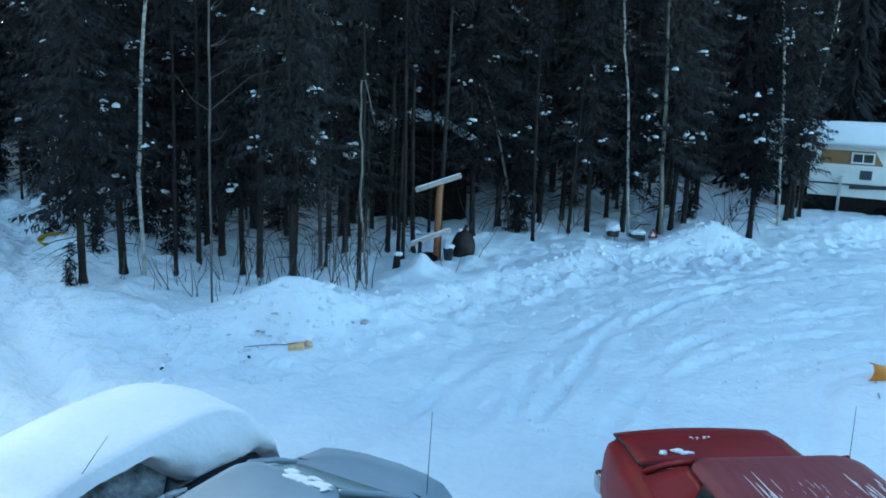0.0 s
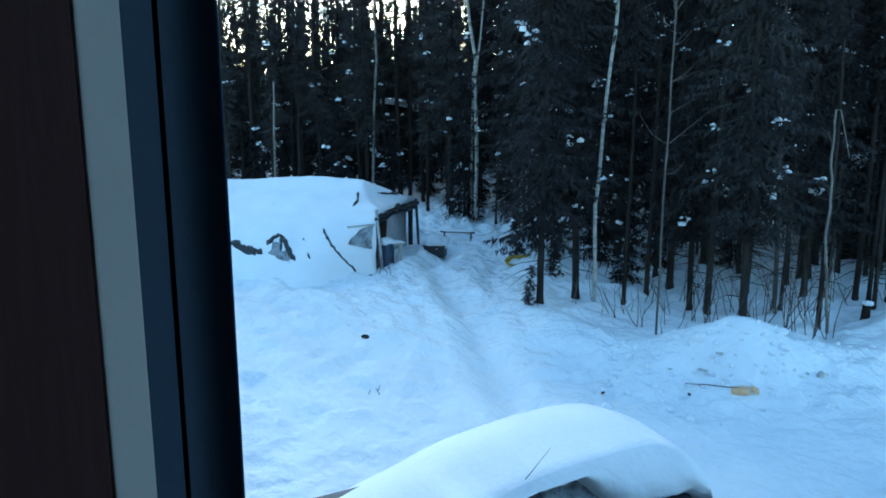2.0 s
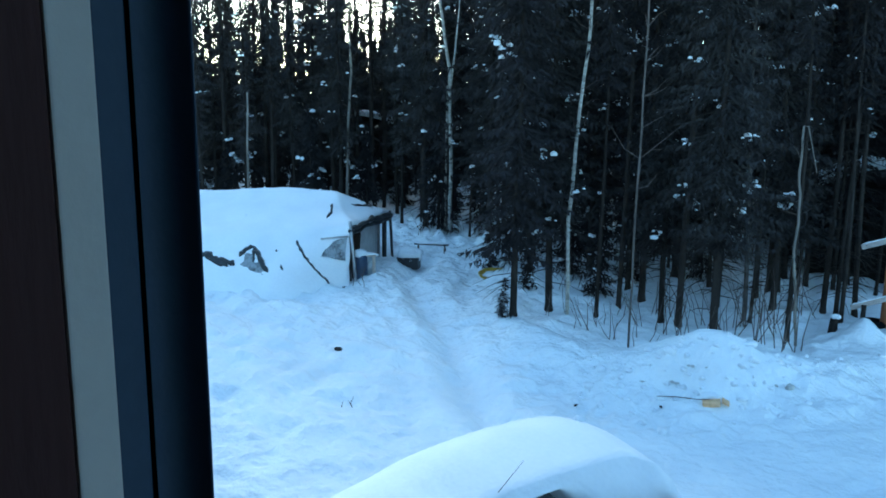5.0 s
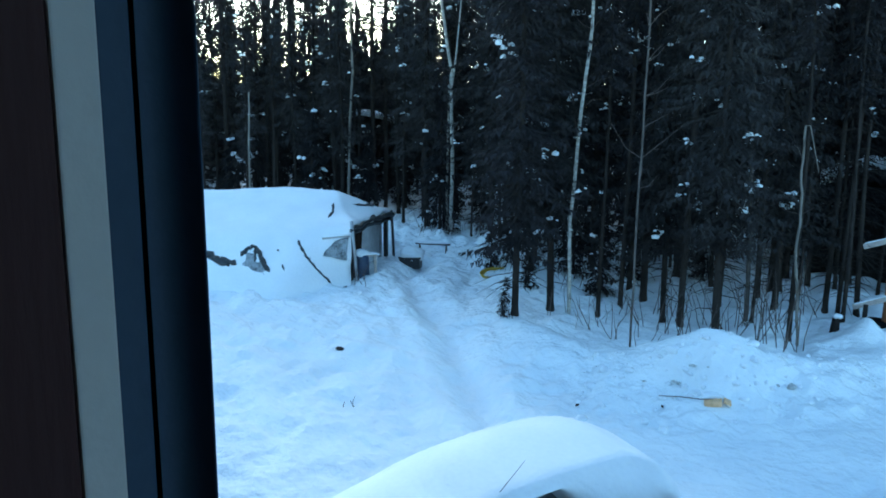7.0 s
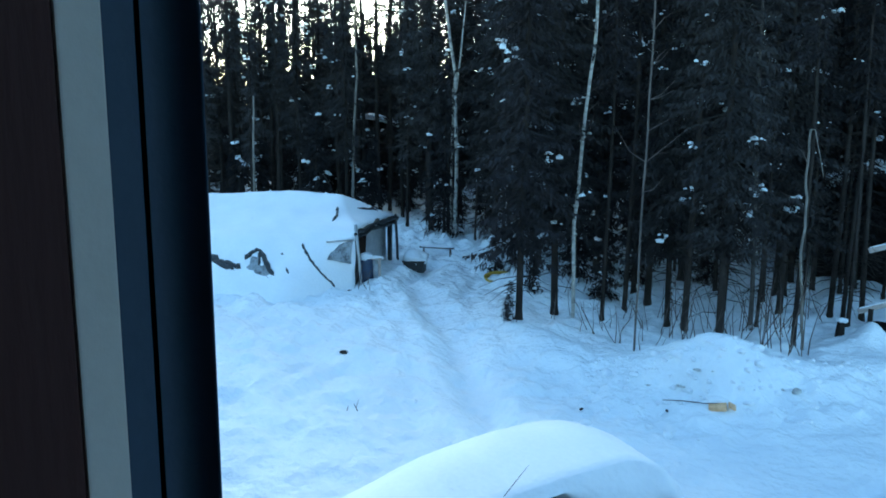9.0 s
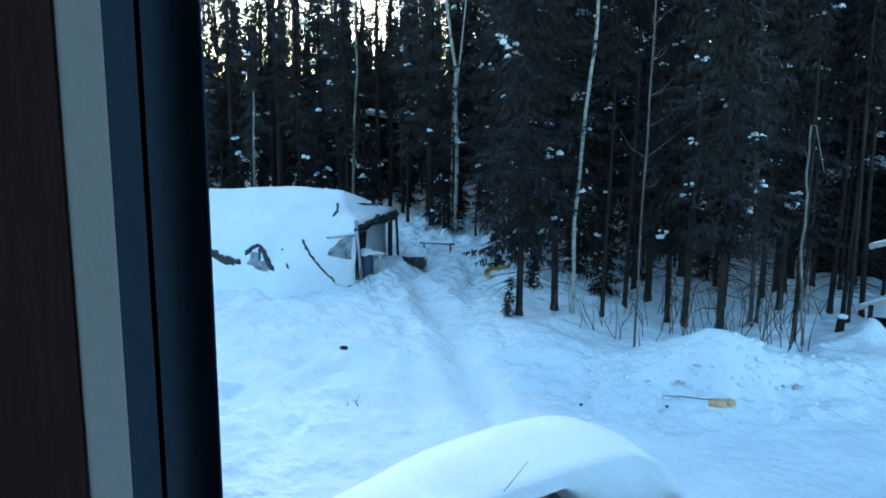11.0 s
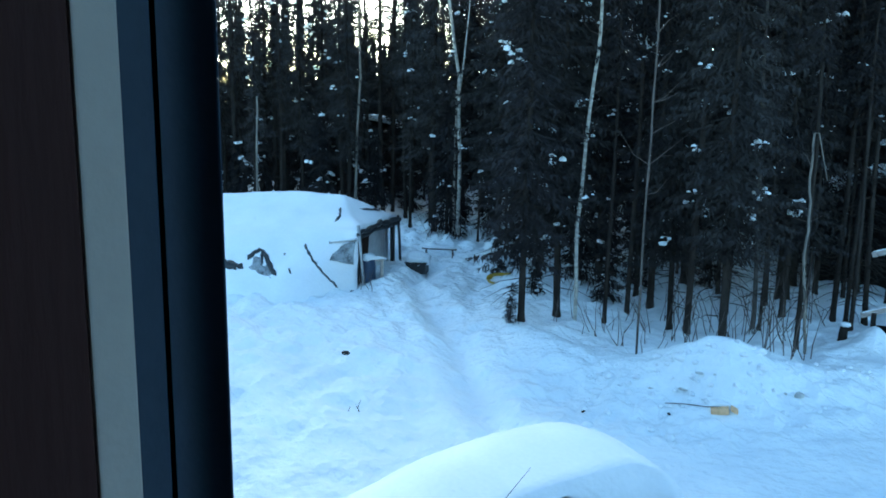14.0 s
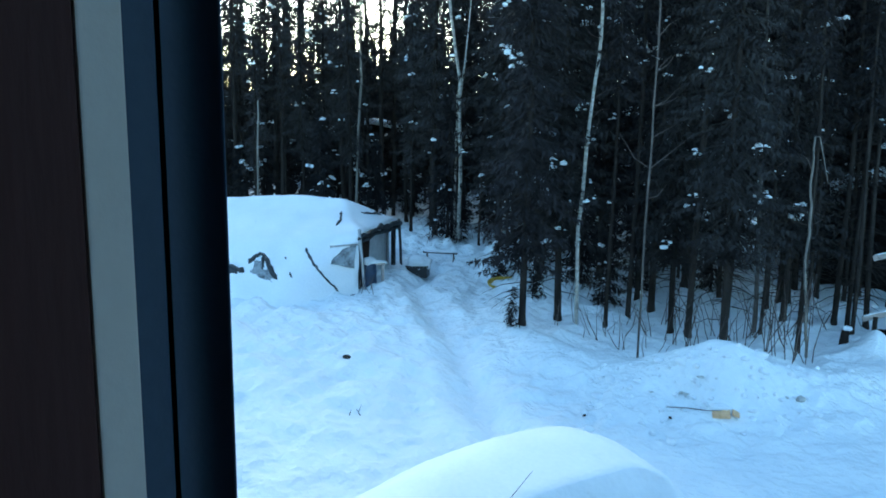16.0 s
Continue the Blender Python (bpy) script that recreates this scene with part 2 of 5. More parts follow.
def near_line(x, y, line):
    best = 1e9
    for (x0, y0), (x1, y1) in zip(line, line[1:]):
        dx, dy = x1 - x0, y1 - y0
        t = min(max(((x - x0) * dx + (y - y0) * dy) / (dx * dx + dy * dy), 0), 1)
        best = min(best, (x - x0 - t * dx) ** 2 + (y - y0 - t * dy) ** 2)
    return math.sqrt(best)


def N(x, y, s, k=0.0):
    return noise.noise(Vector((x * s, y * s, k)))


def ground_z(x, y, fine=True):
    d = y - edge_y(x)                       # past the edge of the wood
    wood = smooth01(-0.3, 1.2, d)
    left = smooth01(-3.2, -10.5, x) * smooth01(3.0, 9.0, y)
    z = 0.33 * wood + 0.5 * left * (1 - 0.3 * wood)
    berm = math.exp(-((d + 0.1) / 0.75) ** 2) * (0.32 + 0.22 * N(x, y, 0.55, 4)) * smooth01(-8.5, -5.5, x)
    z += max(berm, 0)
    z += 0.42 * math.exp(-(((x + 2.3) / 1.15) ** 2 + ((y - 12.1) / 0.8) ** 2)) * (1 + 0.5 * N(x, y, 1.6, 21))
    z += 0.22 * math.exp(-(((x + 0.9) / 0.75) ** 2 + ((y - 12.9) / 0.6) ** 2))
    z += 0.28 * math.exp(-(((x + 0.5) / 0.35) ** 2 + ((y - 15.2) / 0.35) ** 2))
    z += 0.3 * math.exp(-(((x - 6.6) / 0.7) ** 2 + ((y - 19.6) / 0.5) ** 2))
    z += 0.35 * math.exp(-(((x - 6.5) / 1.3) ** 2 + ((y - 10.0) / 1.2) ** 2))
    if not fine:
        return z + 0.5 * N(x, y, 0.05, 2) * smooth01(30, 60, abs(x) + abs(y))
    lot = (1 - wood) * (1 - left)
    z += 0.10 * N(x, y, 0.35, 1) + 0.10 * N(x, y, 1.1, 2) * (1 + 0.45 * left - 0.55 * lot) + 0.065 * N(x, y, 3.1, 7) * (0.5 + 0.9 * (left + wood)) + 0.03 * N(x, y, 6.5, 8) * (0.6 + left) + 0.014 * N(x, y, 13.0, 18) * (0.7 + left)
    z += left * 0.12 * max(0.0, N(x, y, 1.9, 13)) + left * 0.06 * abs(N(x, y, 4.2, 15))
    foot = max(0.0, N(x, y, 1.7, 31) - 0.25)          # old footprints, filled by snow
    z -= 0.2 * foot * (0.4 + 0.6 * left)
    # trodden clods along the bank
    clod = math.exp(-((d + 1.3) / 1.1) ** 2) * smooth01(-7, -4, x)
    z += clod * 0.2 * max(0.0, N(x, y, 2.1, 9)) + clod * 0.10 * N(x, y, 4.5, 11) + clod * 0.05 * abs(N(x, y, 8.0, 14))
    z -= 0.20 * math.exp(-(((x + 2.65) / 0.45) ** 2 + ((y - 11.40) / 0.2) ** 2)) + 0.10 * math.exp(-(((x + 1.5) / 0.22) ** 2 + ((y - 11.66) / 0.15) ** 2))
    if -12 < x < -2:
        f = near_line(x, y, FOOTPATH)
        z += -0.16 * math.exp(-(f / 0.28) ** 2) + 0.06 * math.exp(-((f - 0.55) / 0.22) ** 2) + 0.05 * math.exp(-(f / 0.35) ** 2) * N(x, y, 3.5, 5)
    z += 0.03 * lot * max(0.0, N(x, y, 2.6, 51)) * (0.4 + max(0.0, N(x, y, 0.4, 52))) * 1.5
    if lot > 0.1 and x > -2:
        for i, rut in enumerate(RUTS):
            f = near_line(x, y, rut)
            if f < 0.6:
                z += lot * max(0.15, 0.6 + 1.2 * N(x, y, 0.45, 40 + i)) * (-0.055 * math.exp(-(f / 0.09) ** 2) + 0.045 * math.exp(-((f - 0.19) / 0.08) ** 2) * (0.5 + N(x, y, 2.5, i)))
    return z


def axis(a, b, step, reach):
    v = list(np.arange(a, b + 1e-6, step))
    s, lo, hi = step, [], []
    x = a
    while x > -reach:
        s *= 1.35
        x -= s
        lo.append(x)
    s, x = step, b
    while x < reach:
        s *= 1.35
        x += s
        hi.append(x)
    return lo[::-1] + v + hi


GX, GY = axis(-15, 13, 0.062, 900), axis(3.5, 23, 0.062, 900)
gv = [(x, y, ground_z(x, y, -16 < x < 15 and 3 < y < 26)) for y in GY for x in GX]
gw = len(GX)
gf = [(j * gw + i, j * gw + i + 1, (j + 1) * gw + i + 1, (j + 1) * gw + i) for j in range(len(GY) - 1) for i in range(gw - 1)]
tagged(link_mesh("ground", pydata("ground", gv, gf, True), SNOW_GROUND), "snow-covered yard, trodden and rutted, with ploughed banks", "ground", kind="structure")


# ---------------------------------------------------------------- the house, from whose upper window one looks
def house():
    wx0, wx1, wz0, wz1 = -0.40, 1.40, 3.35, 4.85
    def wall(name, pieces, m=ROOM_WALL):
        bm = bmesh.new()
        for lo, hi in pieces:
            box(bm, [b - a for a, b in zip(lo, hi)], [(a + b) / 2 for a, b in zip(lo, hi)])
        tagged(part(name, bm, m), "plain dim wall of the room behind the window", "wall", kind="structure")
    # the front wall, out of view, runs past the room to block more sky
    wall("wall_front", [((-6, 0.19, -0.2), (wx0, 0.34, 5.3)), ((wx1, 0.19, -0.2), (6, 0.34, 5.3)), ((wx0, 0.19, -0.2), (wx1, 0.34, wz0)), ((wx0, 0.19, wz1), (wx1, 0.34, 5.3))])
    wall("wall_back", [((-4, -4.2, 2.4), (4, -4.05, 5.3))])
    wall("wall_left", [((-4.15, -4.2, 2.4), (-4, 0.34, 5.3))])
    wall("wall_right", [((4, -4.2, 2.4), (4.15, 0.34, 5.3))])
    tagged(part("floor", boxed((8, 4.24, 0.12), (0, -1.93, 2.5)), WOOD), "wooden floor of the upstairs room", "floor", kind="structure")
    tagged(part("ceiling", boxed((8, 4.24, 0.1), (0, -1.93, 5.2)), ROOM_WALL), "plain ceiling of the upstairs room", "ceiling", kind="structure")

    # unseen roof with an eave, added to cut skylight from behind the house
    tagged(part("roof", boxed((13, 6.4, 0.2), (0, -2.3, 5.45), bevel=0.02), DARK_WALL), "unseen plain roof added over the room to block sky", "roof", kind="structure")
    win = tagged(new("window_1"), "upstairs window with dark casing, pale liner and blue-grey sash", "window", kind="structure")

    def ring(name, inset, y0, y1, m, label="", bevel=0.0015):
        x0, x1, z0, z1 = -0.35 + inset, 1.35 - inset, 3.40 + inset, 4.80 - inset
        o = 0.049 + inset
        bm = bmesh.new()
        h = z1 - z0 + 2 * o
        yc, dy = (y0 + y1) / 2, y1 - y0
        box(bm, (o, dy, h), (x0 - o / 2, yc, (z0 + z1) / 2), bevel=bevel)
        box(bm, (o, dy, h), (x1 + o / 2, yc, (z0 + z1) / 2), bevel=bevel)
        box(bm, (x1 - x0, dy, o), ((x0 + x1) / 2, yc, z0 - o / 2), bevel=bevel)
        box(bm, (x1 - x0, dy, o), ((x0 + x1) / 2, yc, z1 + o / 2), bevel=bevel)
        return part(name, bm, m, win, label)

    ring("casing", -0.001, 0.150, 0.2365, CASING, "dark stained wooden casing")
    ring("liner", 0.0, 0.237, 0.2622, VINYL, "pale grey window liner")
    ring("sash", -0.002, 0.2626, 0.2828, SASH, "blue-grey window sash")
    ring("groove", -0.006, 0.2828, 0.3100, RUBBER)
    # outer sash that curls into a dark stop and ends in a thin lip
    PROFILE = [(-0.001, 0.2850), (-0.001, 0.2920), (0.0002, 0.2970), (0.003, 0.3012), (0.007, 0.3040), (0.012, 0.3060), (0.0155, 0.3070), (0.0171, 0.3078), (0.0172, 0.3086), (-0.02, 0.3100)]
    x0, x1, z0, z1 = -0.35, 1.35, 3.40, 4.80
    for a, b in (((x0, z0, 1, 1), (x0, z1, 1, -1)), ((x0, z1, 1, -1), (x1, z1, -1, -1)), ((x1, z1, -1, -1), (x1, z0, -1, 1)), ((x1, z0, -1, 1), (x0, z0, 1, 1))):
        vs = [(e[0] + e[2] * d, y, e[1] + e[3] * d) for d, y in PROFILE for e in (a, b)]
        fs = [(2 * i, 2 * i + 1, 2 * i + 3, 2 * i + 2) for i in range(len(PROFILE) - 1)]
        link_mesh("outer_sash", pydata("outer_sash", vs, fs, True), SASH, win, "blue-grey outer sash curling into shade")


house()


# ---------------------------------------------------------------- trees
def spruce_meshes(seed, H, hb, R, n, r0, needle=NEEDLE, dead=26, snow=16):
    """Trunk, crown and snow of one narrow spruce; the crown starts at hb."""
    rng = random.Random(seed)
    lean = (rng.uniform(-0.02, 0.02), rng.uniform(-0.02, 0.02))
    def axis_at(z):
        return Vector((lean[0] * z + 0.04 * math.sin(z * 0.7 + seed), lean[1] * z + 0.04 * math.cos(z * 0.6 + seed), z))
    zs = [-0.4, 0.0, 0.15] + [H * k / 9 for k in range(1, 10)]
    chunks = [tube_data([axis_at(z) for z in zs], [r0 * (1.25 if z < 0.05 else 1.0) * max(1 - max(z, 0) / H, 0.06) ** 0.8 for z in zs], 8)]
    for _ in range(dead):
        z = rng.uniform(0.5, hb + 1.2)
        a, L = rng.uniform(0, 6.283), rng.uniform(0.2, 0.9)
        p = axis_at(z)
        pts = [p + Vector((math.cos(a) * L * s, math.sin(a) * L * s, -0.35 * L * s * s + rng.uniform(-0.02, 0.02))) for s in (0, 0.5, 1)]
        chunks.append(tube_data(pts, [0.012, 0.008, 0.003], 3, False))
    V, F, S = [], [], []
    UP = Vector((0, 0, 1))
    for b in range(n):
        q = (b + rng.random()) / n
        z = hb + (H - hb) * q ** 1.15
        k = 1 - (z - hb) / (H - hb)
        L = R * (0.12 + 0.88 * k ** 0.75) * rng.uniform(0.5, 1.12)
        if q < 0.12:
            L *= rng.uniform(0.5, 1.0)
        a = rng.uniform(0, 6.283)
        out = Vector((math.cos(a), math.sin(a), 0))
        side = Vector((-out.y, out.x, 0))
        p0 = axis_at(z)
        droop = rng.uniform(0.45, 0.85)
        tw = max(4, int(L / 0.046))
        last = p0
        for t in range(tw):
            s = (t + 0.6) / tw
            c = p0 + out * (L * s) - UP * (L * (droop * s - 0.28 * s * s))
            for sg in (-1, 1):
                ln = rng.uniform(0.12, 0.36) * (1.05 - 0.45 * s)
                d = (out * rng.uniform(0.1, 0.8) + side * sg * rng.uniform(0.35, 1.0) - UP * rng.uniform(0.25, 1.1)).normalized()
                w = d.cross(UP).normalized() if rng.random() < 0.6 else d.cross(side).normalized()
                w = w * rng.uniform(0.012, 0.027)
                o = len(V)
                m = c + d * (ln * rng.uniform(0.15, 0.4))
                V.extend((m + w, c + d * ln - w * 0.3, m - w))
                F.append((o, o + 1, o + 2))
                # a finer side spray
                e = (d + side * rng.uniform(-0.9, 0.9) + out * rng.uniform(-0.5, 0.5) - UP * 0.4).normalized()
                g = m + d * (ln * rng.uniform(0.0, 0.4))
                V.extend((g + w * 0.7, g + e * ln * rng.uniform(0.35, 0.7), g - w * 0.7))
                F.append((o + 3, o + 4, o + 5))
        # the bough itself
        e = p0 + out * L - UP * (L * (droop - 0.28))
        o = len(V)
        V.extend((p0 + UP * 0.012, p0 - UP * 0.012, e))
        F.append((o, o + 1, o + 2))
        if rng.random() < snow / n:
            s = rng.uniform(0.45, 0.9)
            c = p0 + out * (L * s) - UP * (L * (droop * s - 0.28 * s * s))
            for _ in range(rng.randint(2, 5)):
                g = rng.uniform(0.018, 0.066)
                S.append(lump_data(rng, c + Vector((rng.uniform(-0.13, 0.13), rng.uniform(-0.13, 0.13), rng.uniform(-0.06, 0.06))), (g * rng.uniform(0.8, 1.5), g * rng.uniform(0.8, 1.5), g * rng.uniform(0.6, 1.0)), 1))
    trunk = pydata("trunk", *join(chunks), smooth=True)
    trunk.materials.append(BARK)
    crown = pydata("crown", V, F)
    crown.materials.append(needle)
    snow_me = pydata("snow_clumps", *join(S), smooth=True) if S else None
    if snow_me:
        snow_me.materials.append(SNOW)
    return trunk, crown, snow_me


def spruce(meshes, x, y, s=1.0, turn=0.0, label="", group="spruces of the wood", z=None):
    t = new("spruce_tree")
    t.matrix_basis = pose(x, y, ground_z(x, y) if z is None else z, 0, 0, turn) @ Matrix.Diagonal((s, s, s, 1))
    for name, me in zip(("trunk", "crown", "snow_clumps"), meshes):
        if me:
            ob = new(name, me)
            ob.parent = t
    return tagged(t, label or "dark narrow spruce with clumps of snow on its boughs", "tree", group)


def bare_tree(name, pts, r0, r1, material, label, category="tree", limbs=(), twigs=18, seed=1, group=""):
    """A leafless trunk through pts, with limbs given as lists of points and fine twigs on the upper half."""
    rng = random.Random(seed)
    base = Vector(pts[0])
    t = new(name)
    t.location = base
    P = [Vector(p) - base for p in pts]
    fine = []
    for a, b in zip(P, P[1:]):
        for k in range(4):
            s = k / 4
            fine.append(a.lerp(b, s) + Vector((rng.uniform(-1, 1), rng.uniform(-1, 1), 0)) * 0.012)
    fine.append(P[-1])
    fine[0].z -= 0.35
    n = len(fine)
    rad = [r0 + (r1 - r0) * i / (n - 1) for i in range(n)]
    link_mesh("trunk", pydata("trunk", *tube_data(fine, rad, 9), smooth=True), material, t)
    for lb in limbs:
        L = [Vector(p) - base for p in lb]
        link_mesh("limb", pydata("limb", *tube_data(L, [max(r0 * 0.55 * (1 - i / len(L)), 0.008) for i in range(len(L))], 6), smooth=True), material, t)
    ch = []
    for _ in range(twigs):
        p = fine[rng.randint(n // 3, n - 1)]
        a, L = rng.uniform(0, 6.283), rng.uniform(0.2, 0.8)
        q = [p + Vector((math.cos(a) * L * s * 0.8, math.sin(a) * L * s * 0.8, L * s * rng.uniform(0.2, 0.7))) for s in (0, 0.5, 1)]
        ch.append(tube_data(q, [0.009, 0.006, 0.002], 3, False))
    if ch:
        tagged(link_mesh("fine_twigs", pydata("fine_twigs", *join(ch)), TWIG, t), kind="stuff")
    return tagged(t, label, category, group)


NEAR = [spruce_meshes(11 + i, H, hb, R, n, r, NEEDLE_GREY if i != 0 else NEEDLE, dead, snow) for i, (H, hb, R, n, r, dead, snow) in enumerate([
    (11.5, 1.35, 1.1, 340, 0.07, 46, 18), (12.5, 1.75, 1.2, 350, 0.07, 50, 22), (10.5, 1.5, 0.95, 290, 0.06, 50, 14), (13, 2.0, 1.25, 360, 0.08, 46, 22)])]
FAR = [spruce_meshes(40 + i, H, hb, R, n, r, NEEDLE_GREY if i % 2 else NEEDLE, 22, snow) for i, (H, hb, R, n, r, snow) in enumerate([
    (13, 1.7, 1.25, 225, 0.08, 18), (15, 2.2, 1.4, 245, 0.095, 18), (11, 1.5, 1.05, 195, 0.065, 14), (14, 2.4, 1.15, 205, 0.08, 14), (9, 1.1, 1.0, 185, 0.055, 16)])]
POLE = [spruce_meshes(60 + i, H, hb, R, n, r, NEEDLE, 60, 3) for i, (H, hb, R, n, r) in enumerate([(11, 5.0, 0.6, 90, 0.05), (12.5, 6.5, 0.65, 90, 0.06), (9, 3.5, 0.5, 80, 0.04)])]

HAND = [  # x, y, mesh, size, turn
    (-6.05, 13.05, NEAR[0], 1.0, 20), (-5.85, 14.2, NEAR[1], 1.0, 130), (-2.79, 14.02, NEAR[1], 1.0, 250), (-7.42, 16.6, NEAR[3], 1.0, 75),
    (-2.16, 16.47, NEAR[2], 1.1, 10), (-3.9, 15.0, NEAR[2], 0.95, 200), (-1.25, 16.8, POLE[1], 0.95, 310), (-0.75, 17.0, POLE[0], 1.05, 30), (-1.0, 16.6, POLE[2], 1.1, 70),
    (0.55, 18.6, NEAR[1], 1.0, 160), (1.24, 20.08, NEAR[3], 1.0, 95), (1.75, 20.2, NEAR[0], 1.1, 5), (3.08, 21.6, NEAR[2], 1.2, 45),
    (3.53, 20.1, NEAR[1], 1.0, 80), (4.39, 20.1, NEAR[0], 1.0, 275), (5.35, 20.1, NEAR[3], 1.05, 140), (5.75, 20.6, NEAR[2], 1.2, 20),
    (6.2, 21.2, NEAR[1], 1.0, 215), (7.67, 20.4, NEAR[0], 1.05, 190), (9.34, 22.1, NEAR[2], 1.1, 60), (9.75, 22.9, NEAR[3], 1.0, 300),
    (-4.6, 16.2, NEAR[0], 1.1, 15), (-9.3, 18.4, NEAR[1], 1.1, 40), (-8.6, 19.6, NEAR[3], 1.1, 120), (2.5, 22.5, NEAR[3], 1.1, 10)]
for x, y, me, s, a in HAND:
    spruce(me, x, y, s, a)

# slim poles of the wood's edge
rng = random.Random(5)
slim = [(-4.75, 15.1), (-3.45, 14.6), (-1.75, 16.6), (-0.95, 16.3), (2.35, 20.8), (3.0, 19.6), (10.06, 23.1), (-5.2, 16.9), (-10.6, 19.8)]
for i, (x, y) in enumerate(slim):
    spruce(POLE[i % 3], x, y, rng.uniform(0.85, 1.1), rng.uniform(0, 360), "slim spruce pole with dead lower twigs", "slim spruces of the wood")

# the wood behind
placed = [(h[0], h[1]) for h in HAND] + slim


def try_place(count, dmin, dmax, gap, pool, az0, az1, smin, smax, gap_az=()):
    made = tries = 0
    while made < count and tries < 6000:
        tries += 1
        az, d = radians(rng.uniform(az0, az1)), math.sqrt(rng.uniform(dmin ** 2, dmax ** 2))
        if gap_az and gap_az[0] < math.degrees(az) < gap_az[1]:
            continue
        x, y = -d * math.sin(az), d * math.cos(az)
        if y < edge_y(x) + 1.3 or (-20 < x < -9.0 and y < 18.6) or (10.0 < x and y < 31 and d < 33):
            continue
        if -21.0 < -math.degrees(math.atan2(x, y)) < -17.3 and d < 33:
            continue
        if -2.7 < x < 0.9 and 20.4 < y < 23.8 or -0.4 < x < 1.3 and y < 24 or -1.3 < x < 0.9 and y < 18.2:
            continue
        if any((x - a) ** 2 + (y - b) ** 2 < gap * gap for a, b in placed):
            continue
        placed.append((x, y))
        spruce(pool[rng.randrange(len(pool))], x, y, rng.uniform(smin, smax), rng.uniform(0, 360))
        made += 1


YOUNG = [spruce_meshes(80 + i, H, 0.15, R, n, 0.03, NEEDLE, 6, 5) for i, (H, R, n) in enumerate([(2.6, 0.55, 90), (1.8, 0.45, 70), (3.4, 0.6, 110)])]
for x, y, k, s, a in ((-1.85, 19.4, 2, 0.95, 30), (-1.05, 20.0, 4, 1.0, 140), (-2.5, 18.6, 0, 0.85, 250)):
    spruce(FAR[k], x, y, s, a)
spruce(YOUNG[1], -6.2, 12.85, 0.42, 40, "small spruce sapling beside a trunk at the wood's edge")
spruce(YOUNG[0], -8.3, 16.5, 0.6, 10, "small spruce sapling drooping over a yellow sled")
try_place(70, 18.5, 31, 1.3, FAR + POLE[:1], -26, 29, 0.85, 1.15)
# the lighter needle colour stands in for glare over these backlit trees
THIN = [spruce_meshes(90 + i, H, hb, R, n, r, NEEDLE_GREY, 70, 5) for i, (H, hb, R, n, r) in enumerate([(15, 3.0, 0.85, 150, 0.07), (17, 4.5, 0.75, 140, 0.08), (13.5, 2.2, 0.8, 150, 0.06)])]
try_place(64, 19.5, 36, 1.1, THIN + THIN + FAR[3:4], 29, 53, 0.85, 1.15, (33.4, 37.2))
try_place(8, 21, 36, 0.7, THIN[1:2], 33.2, 37.4, 0.8, 1.05)
try_place(20, 31, 42, 1.6, FAR[:4], -36, -22, 0.9, 1.15)
try_place(30, 15.5, 27, 0.6, YOUNG, -25, 30, 0.6, 1.1)
try_place(13, 14.5, 24, 0.9, POLE, -14, 27, 0.7, 1.1)
try_place(22, 19.5, 34, 0.8, YOUNG, 30, 52, 0.9, 1.5)


def wood_mass(name, spots, boughs, label, seed):
    """Many spruces as one mass: spots of x, y, height, radius."""
    r = random.Random(seed)
    V, F = [], []
    for x, y, H, R in spots:
        g = ground_z(x, y, False)
        for k in range(boughs):
            q = k / boughs
            z = g + 0.2 + (H - 0.2) * q
            L = R * (1.08 - q) ** 0.8 * r.uniform(0.55, 1.15)
            a = r.uniform(0, 6.283)
            c, s = math.cos(a), math.sin(a)
            for m in (0, 1):
                w = (0.065 * L + 0.04) * r.uniform(0.6, 1.3)
                dz = 0.5 * L + 0.15
                h = 0.45 * L * m
                o = len(V)
                V.extend(((x + c * h, y + s * h, z + 0.2 - dz * 0.5 * m), (x + c * L * (0.6 + 0.2 * m) - s * w, y + s * L * (0.6 + 0.2 * m) + c * w, z - dz * (0.5 + 0.5 * m)), (x + c * L, y + s * L, z - dz * (1 + 0.4 * m)), (x + c * L * 0.6 + s * w, y + s * L * 0.6 - c * w, z - dz * (0.6 + 0.3 * m))))
                F.append((o, o + 1, o + 2, o + 3))
        o = len(V)
        V.extend(((x - 0.07, y, g - 0.2), (x + 0.07, y, g - 0.2), (x, y, g + H), (x, y - 0.07, g - 0.2), (x, y + 0.07, g - 0.2)))
        F.extend(((o, o + 1, o + 2), (o + 3, o + 4, o + 2)))
    tagged(link_mesh(name, pydata(name, V, F), NEEDLE), label, "wood", kind="stuff")


def spots(count, az0, az1, d0, d1, h0, h1, gap, r, r0=1.0, r1=1.6):
    out = []
    tries = 0
    while len(out) < count and tries < 9000:
        tries += 1
        az, d = radians(r.uniform(az0, az1)), math.sqrt(r.uniform(d0 * d0, d1 * d1))
        x, y = -d * math.sin(az), d * math.cos(az)
        if any((x - a[0]) ** 2 + (y - a[1]) ** 2 < gap * gap for a in out) or (abs(x) < 8 and -9 < y < 10):
            continue
        out.append((x, y, r.uniform(h0, h1), r.uniform(r0, r1)))
    return out


